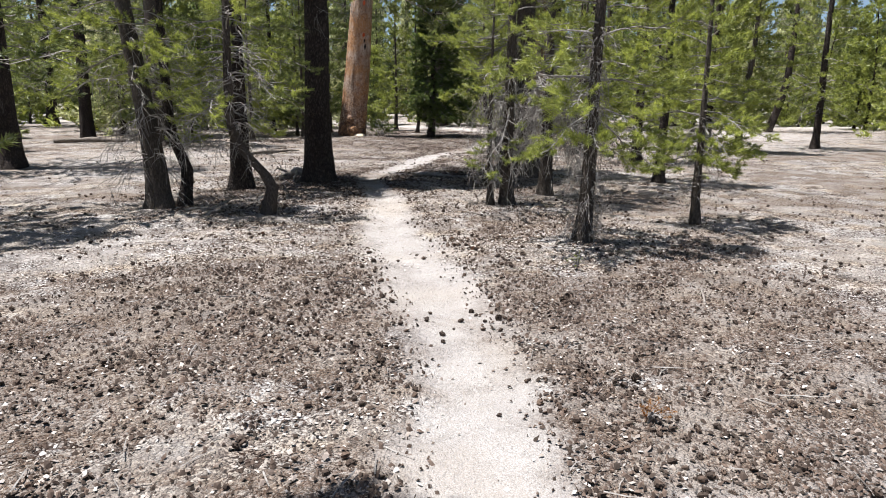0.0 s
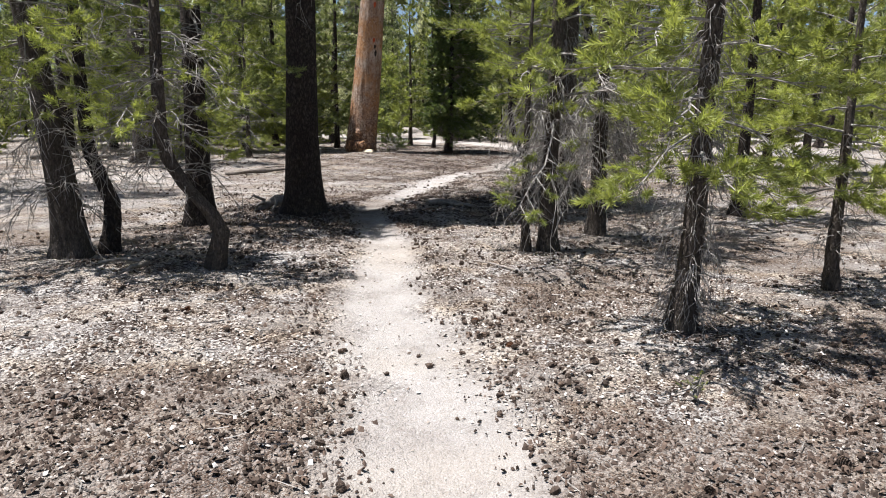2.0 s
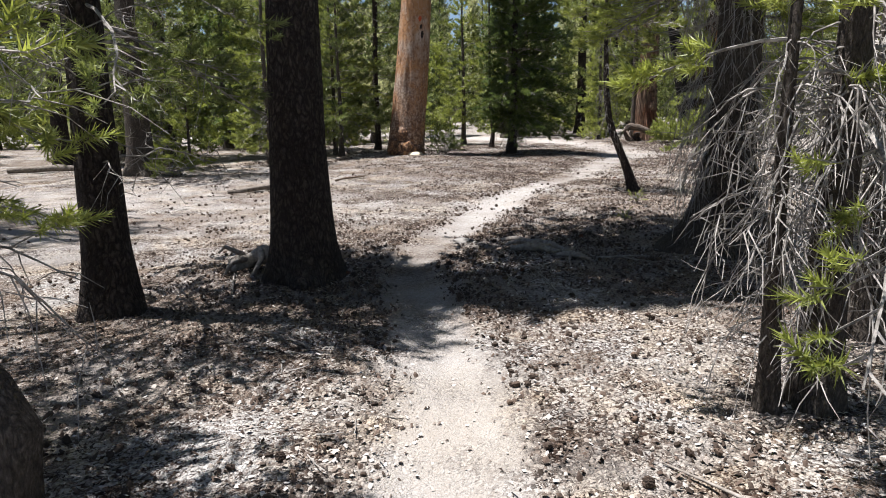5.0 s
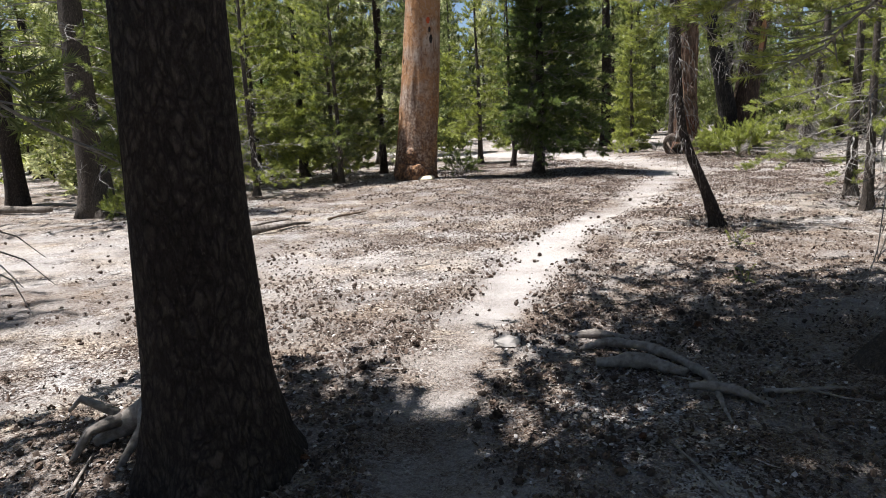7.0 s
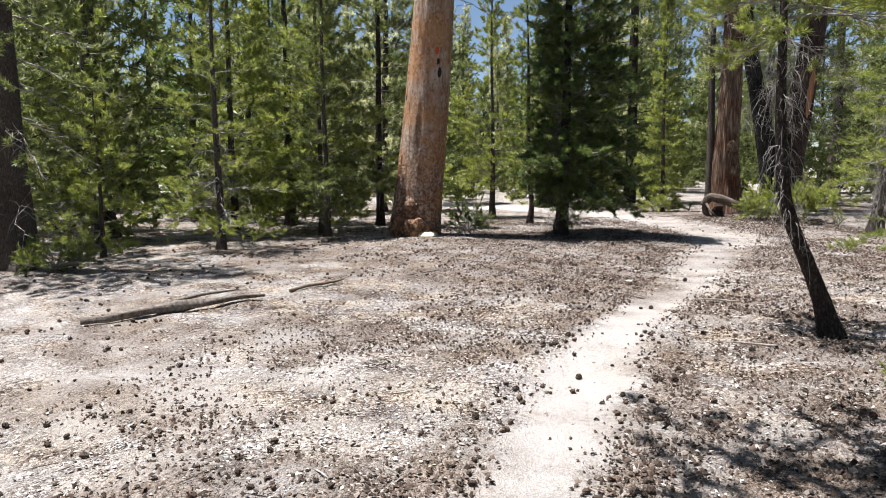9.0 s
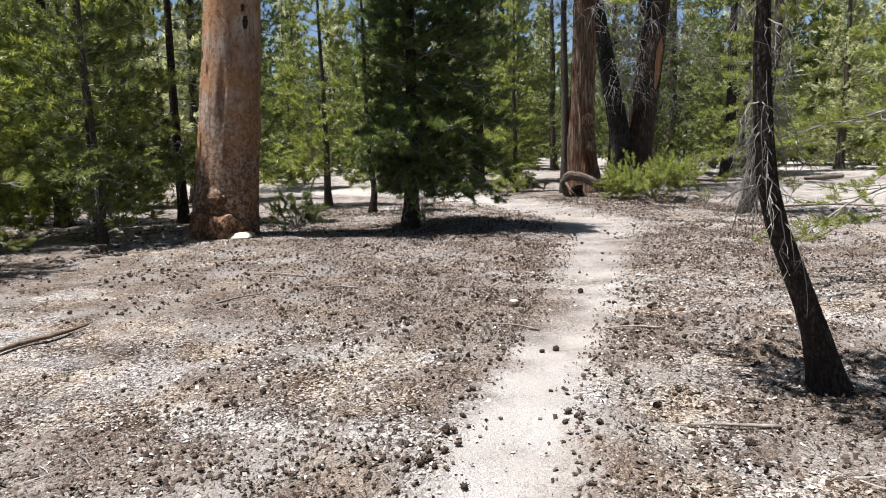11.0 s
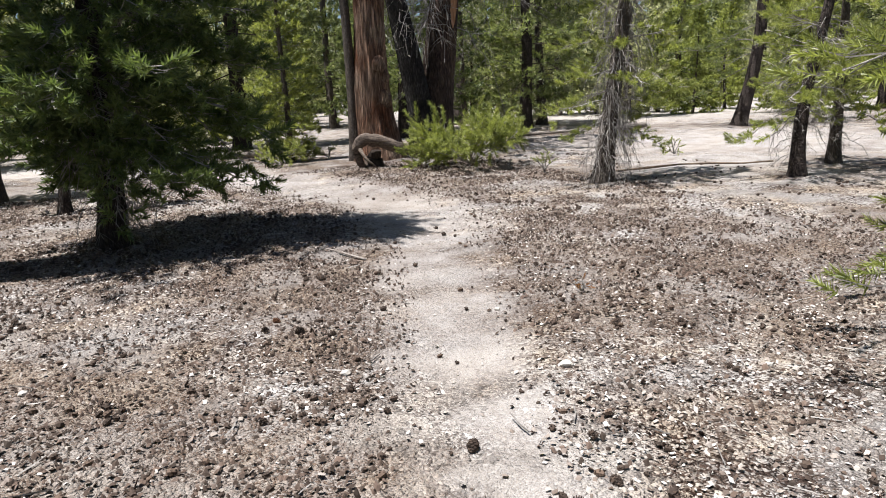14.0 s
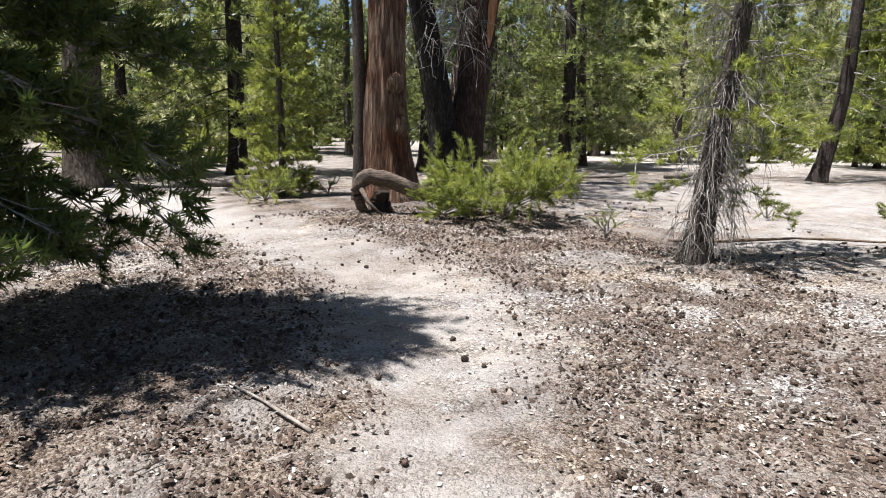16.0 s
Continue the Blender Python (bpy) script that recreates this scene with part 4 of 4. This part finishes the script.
for bx, by, bs, sd in ((1.42, 17.9, 0.13, 306), (0.95, 16.2, 0.11, 307), (1.28, 6.35, 0.07, 308), (5.9, 29.6, 0.35, 309), (7.3, 33.3, 0.3, 310), (9.5, 30.5, 0.3, 311), (3.9, 35.6, 0.45, 312)):
    bush(bx, by, "tiny pine seedling on bare ground", bs * 0.5, bs, sd, 5, group="pine seedlings", brush=min(0.5, 3 * bs))


def wood(name, label, pts, radii, mat, seed, sides=9, extra=(), category="log"):
    """A piece of dead wood along a line, with stubs."""
    rng = np.random.default_rng(seed)
    pts = np.array(pts, float)
    n = max(8, 3 * len(pts))
    s0, s1 = np.linspace(0, 1, len(pts)), np.linspace(0, 1, n)
    p = np.stack([np.interp(s1, s0, pts[:, a]) for a in range(3)], -1)
    for _ in range(2):
        p[1:-1] = (p[:-2] + 2 * p[1:-1] + p[2:]) / 4
    r = np.interp(s1, np.linspace(0, 1, len(radii)), radii)
    p[:, 2] += ground_z(p[:, 0], p[:, 1])
    base = p[0].copy()
    ob = new(name)
    ob.location = base
    tagged(ob, label, category)
    p[1:-1] += rng.normal(0, 0.1, p[1:-1].shape) * r[1:-1, None]
    v, f = tube(p - base, r, sides, 0.06 if sides > 12 else 0.16, rng)
    part("stem", mesh_of("stem", v, f, mat, flat=False), ob)
    for q, ra in extra:
        q = np.array(q, float)
        q[:, 2] += ground_z(q[:, 0], q[:, 1])
        v, f = tube(q - base, np.linspace(ra, ra * 0.35, len(q)), 6, 0.08, rng)
        part("stub", mesh_of("stub", v, f, mat, flat=False), ob)
    return ob


wood("fallen_log", "grey weathered log arching up from the ground", [(3.76, 32.45, -0.06), (3.6, 32.45, 0.2), (3.6, 32.45, 0.42), (3.78, 32.42, 0.54), (4.05, 32.38, 0.5), (4.4, 32.3, 0.36), (4.9, 32.2, 0.22), (5.7, 32.0, 0.1)],
     [0.055, 0.08, 0.1, 0.115, 0.115, 0.11, 0.09, 0.04], LOG_WOOD, 401, 16, extra=[([(3.64, 32.35, 0.35), (3.68, 32.15, 0.2), (3.86, 32.05, 0.02)], 0.04), ([(4.5, 32.25, 0.34), (4.62, 32.05, 0.44), (4.75, 31.9, 0.52)], 0.025), ([(5.0, 32.2, 0.2), (5.2, 31.95, 0.3), (5.5, 31.8, 0.28)], 0.025)])
wood("rotten_stump", "dark hollow stump base under an arching log", [(3.98, 32.62, -0.05), (4.0, 32.62, 0.12), (4.04, 32.58, 0.3)], [0.2, 0.15, 0.1], ROT_DARK, 417, 14, category="stump")
wood("fallen_log", "brown rotting log lying on pale sand", [(-5.75, 19.2, 0.06), (-5.1, 19.9, 0.07), (-4.4, 20.75, 0.05)], [0.03, 0.055, 0.018], ROT_GREY, 402, extra=[([(-5.3, 19.8, 0.08), (-5.0, 20.35, 0.12), (-4.7, 20.7, 0.1)], 0.03)])
wood("dead_branch", "thin grey-brown stick on pale sand", [(-4.2, 21.1, 0.03), (-3.9, 21.6, 0.05), (-3.75, 22.0, 0.03)], [0.022, 0.02, 0.01], ROT, 403, 6, category="stick")
wood("exposed_root", "grey curved root lying on shaded ground", [(-0.62, 14.5, 0.0), (-0.42, 14.6, 0.05), (-0.15, 14.4, 0.06), (0.02, 14.05, 0.05), (0.06, 13.8, 0.03), (0.08, 13.66, 0.0)], [0.018, 0.03, 0.03, 0.026, 0.024, 0.018], DEAD, 404, category="root")
wood("fallen_log", "short grey log beside a root", [(-0.55, 14.15, 0.03), (-0.3, 14.15, 0.06), (-0.05, 14.0, 0.03)], [0.03, 0.05, 0.025], DEAD, 405)
wood("exposed_root", "pale knobbly root stub in dappled light", [(-0.1, 13.72, 0.04), (0.04, 13.66, 0.06), (0.2, 13.52, 0.03)], [0.02, 0.035, 0.014], DEAD, 406, extra=[([(0.02, 13.62, 0.03), (0.0, 13.45, 0.03), (0.0, 13.3, 0.01)], 0.018)], category="root")
wood("exposed_root", "half buried grey root", [(-0.75, 14.75, -0.02), (-0.5, 14.85, 0.03), (-0.2, 14.8, -0.02)], [0.025, 0.035, 0.02], DEAD, 407, category="root")
wood("dead_branch", "forked pale stick on the ground", [(0.28, 13.7, 0.02), (0.55, 13.68, 0.035), (0.75, 13.7, 0.02)], [0.014, 0.012, 0.006], DEAD, 408, 6, extra=[([(0.5, 13.68, 0.03), (0.64, 13.58, 0.02), (0.72, 13.55, 0.02)], 0.008)], category="stick")
wood("burl_root", "grey gnarled burl of root wood at a trunk's foot", [(-3.12, 13.05, 0.0), (-2.95, 13.15, 0.12), (-2.8, 13.08, 0.18), (-2.66, 13.0, 0.14), (-2.58, 12.95, 0.02)], [0.03, 0.06, 0.075, 0.06, 0.03], DEAD, 409, 10,
     extra=[([(-3.0, 13.1, 0.12), (-3.1, 12.98, 0.1), (-3.12, 12.85, 0.0)], 0.04), ([(-2.85, 13.1, 0.2), (-2.8, 12.95, 0.14), (-2.85, 12.8, 0.0)], 0.045), ([(-3.02, 13.1, 0.14), (-3.2, 13.1, 0.22), (-3.26, 13.08, 0.16)], 0.03)], category="root")
wood("dead_branch", "sprawling grey dead branch near a crooked trunk", [(-3.55, 9.2, 0.02), (-3.3, 9.3, 0.06), (-3.05, 9.15, 0.05)], [0.02, 0.018, 0.014], DEAD, 411, 6,
     extra=[([(-3.3, 9.3, 0.06), (-3.35, 9.55, 0.14), (-3.5, 9.7, 0.2)], 0.012), ([(-3.2, 9.25, 0.06), (-3.05, 9.5, 0.12), (-2.95, 9.65, 0.16)], 0.012), ([(-3.05, 9.15, 0.05), (-3.1, 8.95, 0.06), (-3.15, 8.8, 0.02)], 0.03)], category="stick")
wood("dead_branch", "long thin stick lying on litter", [(6.6, 29.3, 0.05), (7.6, 29.0, 0.05), (9.4, 28.1, 0.05)], [0.016, 0.02, 0.012], ROT, 412, 6, category="stick")
wood("fallen_log", "far brown log on open sand", [(9.0, 38.6, 0.05), (10.6, 38.2, 0.07), (12.4, 37.9, 0.06)], [0.03, 0.045, 0.03], ROT_GREY, 413, 8)
wood("fallen_log", "weathered log end on far sand", [(13.2, 37.2, 0.1), (13.8, 37.0, 0.12), (14.5, 37.1, 0.1)], [0.05, 0.11, 0.06], ROT_GREY, 414, 9)
wood("fallen_log", "old brown log at the edge of trees", [(-13.2, 23.2, 0.1), (-12.0, 23.4, 0.12), (-10.8, 23.3, 0.1)], [0.06, 0.08, 0.05], ROT_GREY, 415, 9)
wood("fallen_log", "dark low log behind a shrub", [(1.2, 38.0, 0.12), (2.4, 37.8, 0.14), (3.6, 37.9, 0.12)], [0.05, 0.08, 0.05], ROT_GREY, 416, 9)


bush(1.05, 3.15, "dry orange sprig of pine needles on the ground", 0.035, 0.03, 320, 4, NEEDLE_DRY, brush=0.32)
bush(2.6, 24.0, "dry brown sprig of fallen needles", 0.03, 0.02, 321, 3, NEEDLE_DRY, brush=0.26)


def sawn_stump(x, y, r, h, label):
    ob = thing("sawn_stump", x, y, label, "stump")
    v, f = tube([(0, 0, -0.03), (0, 0, h * 0.5), (0.004, 0, h)], [r * 1.1, r, r * 0.96], 14, 0.03, np.random.default_rng(5))
    part("side", mesh_of("side", v, f, ROT, flat=False), ob)
    v, f = tube([(0.004, 0, h), (0.004, 0, h + 0.006)], [r * 0.93, r * 0.9], 14)
    part("cut_face", mesh_of("cut_face", v, f, CUT), ob, "pale freshly cut top")


sawn_stump(0.12, 21.93, 0.045, 0.05, "tiny sawn stump with a pale cut top")


def stone(x, y, size, seed, label, mat=None, flatten=0.6, sink=0.3):
    bm = bmesh.new()
    bmesh.ops.create_icosphere(bm, subdivisions=2, radius=size)
    for v in bm.verts:
        v.co *= 1 + 0.35 * noise.noise(v.co * (1.6 / size) + Vector((seed * 3.1, seed, 0)))
        v.co.z *= flatten
    me = bpy.data.meshes.new("stone")
    bm.to_mesh(me)
    bm.free()
    me.materials.append(mat or ROCK)
    ob = new("stone", me)
    ob.location = (x, y, float(ground_z(x, y)) + size * flatten * (1 - sink) * 0.8)
    ob.rotation_euler = (0, 0, seed)
    return tagged(ob, label, "stone", "loose stones")


for sx, sy, ss, sd in ((1.77, 23.0, 0.035, 1), (1.95, 24.1, 0.02, 2), (0.7, 23.6, 0.03, 5), (-2.9, 20.4, 0.025, 6), (2.72, 22.5, 0.022, 7), (-0.93, 24.14, 0.025, 8), (-6.1, 20.9, 0.03, 9)):
    stone(sx, sy, ss, sd, "small pale granite stone half sunk in sand")
stone(-1.1, 14.62, 0.1, 3, "flat grey stone half sunk beside the trail", ROCK_GREY, 0.4, 0.6)
stone(-3.35, 27.0, 0.24, 12, "low heap of pale wood dust at a trunk's foot", CUT, 0.35, 0.5)


# ---- cones, chips and sticks on the ground ----
def cone_mesh(seed, mat, rows=6, ring=8):
    """An opened pine cone: a core with rings of lifted scales."""
    rng = np.random.default_rng(seed)
    s = Soup()
    L, R = rng.uniform(0.055, 0.075), rng.uniform(0.024, 0.031)
    prof = lambda u: R * math.sin(math.pi * (0.12 + 0.8 * u)) ** 0.8
    zz = np.linspace(0, 1, 5)
    s.add(*tube([(0, 0, (u - 0.5) * L) for u in zz], [prof(u) * 0.6 for u in zz], 6))
    for i in range(rows):
        u = (i + 0.5) / rows
        for j in range(ring):
            a = (j + 0.5 * (i % 2)) * 2 * math.pi / ring + rng.uniform(-0.1, 0.1)
            d, t = np.array([math.cos(a), math.sin(a), 0]), np.array([-math.sin(a), math.cos(a), 0])
            r = prof(u)
            w = r * 0.42
            z = (u - 0.5) * L
            o = rng.uniform(1.0, 1.25)
            root, tip = d * r * 0.45 + [0, 0, z - 0.002], d * r * o + [0, 0, z + 0.008]
            v = [root - t * w * 0.6, root + t * w * 0.6, tip + t * w, tip - t * w, tip + [0, 0, -0.006]]
            s.add(v, [(0, 1, 2), (0, 2, 3), (3, 2, 4), (0, 3, 4), (1, 4, 2), (0, 4, 1)])
    return s.mesh("pine_cone", mat)


def small_cone():
    rng = np.random.default_rng(20)
    s = Soup()
    s.add(*tube([(0, 0, -0.028), (0, 0, -0.01), (0, 0, 0.014), (0, 0, 0.03)], [0.012, 0.024, 0.02, 0.006], 6, 0.12, rng))
    for k in range(10):
        a, z = k * 2.4, -0.02 + 0.0045 * k
        d, t = np.array([math.cos(a), math.sin(a), 0]), np.array([-math.sin(a), math.cos(a), 0])
        s.add([d * 0.016 + t * 0.008 + [0, 0, z], d * 0.016 - t * 0.008 + [0, 0, z], d * 0.033 + [0, 0, z + 0.01]], [(0, 1, 2)])
    return s.mesh("small_cone", CONE)


def litter_places(rng, n, x0, x1, y0, y1, keep):
    xs, ys = rng.uniform(x0, x1, n), rng.uniform(y0, y1, n)
    g = trail_gap(xs, ys)
    ok = rng.uniform(0, 1, n) < keep(g, xs, ys)
    return xs[ok], ys[ok]


def clump(x, y):
    return 0.5 + 0.5 * np.sin(1.9 * x + 0.8 * y + 1.3) * np.sin(1.1 * y - 1.4 * x)


def build_cones():
    rng = np.random.default_rng(9)
    meshes = [cone_mesh(k, CONE) for k in range(5)] + [cone_mesh(9, CONE_RED)]
    keep = lambda g, x, y: np.where(g < 0.85, 0.10, np.where(g < 3.0, 0.9, 0.45)) * (0.2 + 0.4 * clump(x, y) + 0.4 * duff_at(x, y)) * (0.3 + 1.6 * smooth(0.5, 0.78, value_noise(x, y, 0.4, 7)))
    xs, ys = litter_places(rng, 760, -2.6, 3.4, 2.4, 28.0, lambda g, x, y: keep(g, x, y) * (g < 6))
    for k, (x, y) in enumerate(zip(xs[:290], ys[:290])):
        ob = new("pine_cone", meshes[5 if rng.uniform() < 0.07 else int(rng.integers(0, 5))])
        sc = rng.uniform(0.5, 0.9)
        ob.scale = (sc, sc, sc)
        ob.rotation_euler = (rng.uniform(1.1, 2.0), rng.uniform(-0.4, 0.4), rng.uniform(0, 6.28))
        ob.location = (x, y, float(ground_z(x, y)) + 0.019 * sc)
        tagged(ob, "weathered dark brown open pine cone on the ground", "pine cone", "pine cones on the ground")
    # the uncounted rest
    base = small_cone()
    bv = np.empty(len(base.vertices) * 3)
    base.vertices.foreach_get("co", bv)
    bv = bv.reshape(-1, 3)
    bf = np.array([p.vertices[:] for p in base.polygons])
    xs, ys = litter_places(rng, 34000, -9, 9, 1.8, 33.0, lambda g, x, y: keep(g, x, y) * np.clip(1.5 - g / 14, 0.12, 1))
    n = len(xs)
    ang, tilt, sc = rng.uniform(0, 6.28, n), rng.uniform(1.0, 2.1, n), rng.uniform(0.35, 0.85, n)
    ca, sa, ct, st = np.cos(ang), np.sin(ang), np.cos(tilt), np.sin(tilt)
    y1, z1 = bv[None, :, 1] * ct[:, None] - bv[None, :, 2] * st[:, None], bv[None, :, 1] * st[:, None] + bv[None, :, 2] * ct[:, None]
    x1 = np.broadcast_to(bv[None, :, 0], y1.shape)
    X = (x1 * ca[:, None] - y1 * sa[:, None]) * sc[:, None] + xs[:, None]
    Y = (x1 * sa[:, None] + y1 * ca[:, None]) * sc[:, None] + ys[:, None]
    Z = z1 * sc[:, None] + (ground_z(xs, ys) + 0.018 * sc)[:, None]
    V = np.stack([X, Y, Z], -1).reshape(-1, 3)
    F = (bf[None] + (np.arange(n) * len(bv))[:, None, None]).reshape(-1, 3)
    tagged(new("scattered_pine_cones", mesh_of("scattered_pine_cones", V, F, CONE)), "many old brown pine cones strewn over the litter", "pine cones", kind="stuff")


build_cones()


def flakes(name, label, xs, ys, rng, size, mat, tilt=0.35, thick=0.005):
    n = len(xs)
    a = rng.uniform(0, 6.28, n)
    ln = rng.uniform(0.0035, 0.016, n) * size
    wd = ln * rng.uniform(0.45, 0.95, n)
    tx, ty = rng.normal(0, tilt, n), rng.normal(0, tilt, n)
    z = ground_z(xs, ys) + 0.003 + rng.uniform(0, 0.008, n)
    c, s = np.cos(a), np.sin(a)
    corners = []
    for u, w in ((-1, -0.6), (0.7, -1), (1, 0.7), (-0.5, 1)):
        lx, ly = u * ln * rng.uniform(0.7, 1.2, n), w * wd
        corners.append(np.stack([xs + lx * c - ly * s, ys + lx * s + ly * c, z + lx * tx + ly * ty], -1))
    mid = np.stack([xs, ys, z + thick], -1)
    V = np.stack(corners + [mid], 1).reshape(-1, 3)
    tri = np.array([(0, 1, 4), (1, 2, 4), (2, 3, 4), (3, 0, 4)])
    F = (tri[None] + (np.arange(n) * 5)[:, None, None]).reshape(-1, 3)
    tagged(new(name, mesh_of(name, V, F, mat)), label, "litter", kind="stuff")


def build_chips():
    """Flakes of bark, stone and cone scales lying about."""
    rng = np.random.default_rng(10)
    cover = lambda g: np.where(g < 0.6, 0.12, np.where(g < 1.0, 0.3, 0.95)) * np.clip(1.7 - g / 6.5, 0.06, 1)
    xs, ys = litter_places(rng, 275000, -5.5, 6.5, 2.0, 33.0, lambda g, x, y: cover(g) * (1.0 - 0.75 * duff_at(x, y)) * (0.35 + 0.65 * smooth(0.35, 0.6, value_noise(x, y, 0.9, 8))))
    flakes("pale_chips", "pale flakes of bark and stone strewn on sand", xs, ys, rng, 1.0, CHIP)
    xs, ys = litter_places(rng, 360000, -5.5, 6.5, 2.0, 33.0, lambda g, x, y: cover(g) * (0.08 + 0.92 * duff_at(x, y)) * (g > 0.5) * (0.4 + 0.6 * smooth(0.35, 0.6, value_noise(x, y, 0.25, 11))))
    flakes("brown_litter", "brown needle, bark and cone scale litter", xs, ys, rng, 1.2, CHIP_DARK, 0.55, 0.011)


build_chips()


def build_sticks():
    rng = np.random.default_rng(12)
    s = Soup()
    xs, ys = litter_places(rng, 2600, -6, 8, 2.0, 32.0, lambda g, x, y: np.where(g < 1.0, 0.06, 0.8))
    for x, y in zip(xs, ys):
        L, a = rng.uniform(0.04, 0.2), rng.uniform(0, 6.28)
        d = np.array([math.cos(a), math.sin(a), 0])
        z = float(ground_z(x, y)) + 0.01
        m = np.array([x, y, z + rng.uniform(0, 0.015)])
        r = rng.uniform(0.0018, 0.005)
        s.add(*tube([m - d * L * 0.5, m + rng.normal(0, 0.008, 3) * [1, 1, 0], m + d * L * 0.5 + [0, 0, 0.006]], [r, r, r * 0.6], 3))
    tagged(new("scattered_twigs", s.mesh("scattered_twigs", TWIG)), "short grey twigs strewn over the litter", "twigs", kind="stuff")
    for k in range(26):
        x, y = rng.uniform(-4, 5), rng.uniform(3, 29)
        if trail_gap(x, y) < 1.3:
            continue
        L, a = rng.uniform(0.3, 0.8), rng.uniform(0, 3.14)
        wood("dead_branch", "thin grey dead stick on the litter", [(x - L * math.cos(a) / 2, y - L * math.sin(a) / 2, 0.012), (x, y, 0.03), (x + L * math.cos(a) / 2, y + L * math.sin(a) / 2, 0.012)], [0.011, 0.009, 0.004], DEAD, 500 + k, 5, category="stick")


build_sticks()
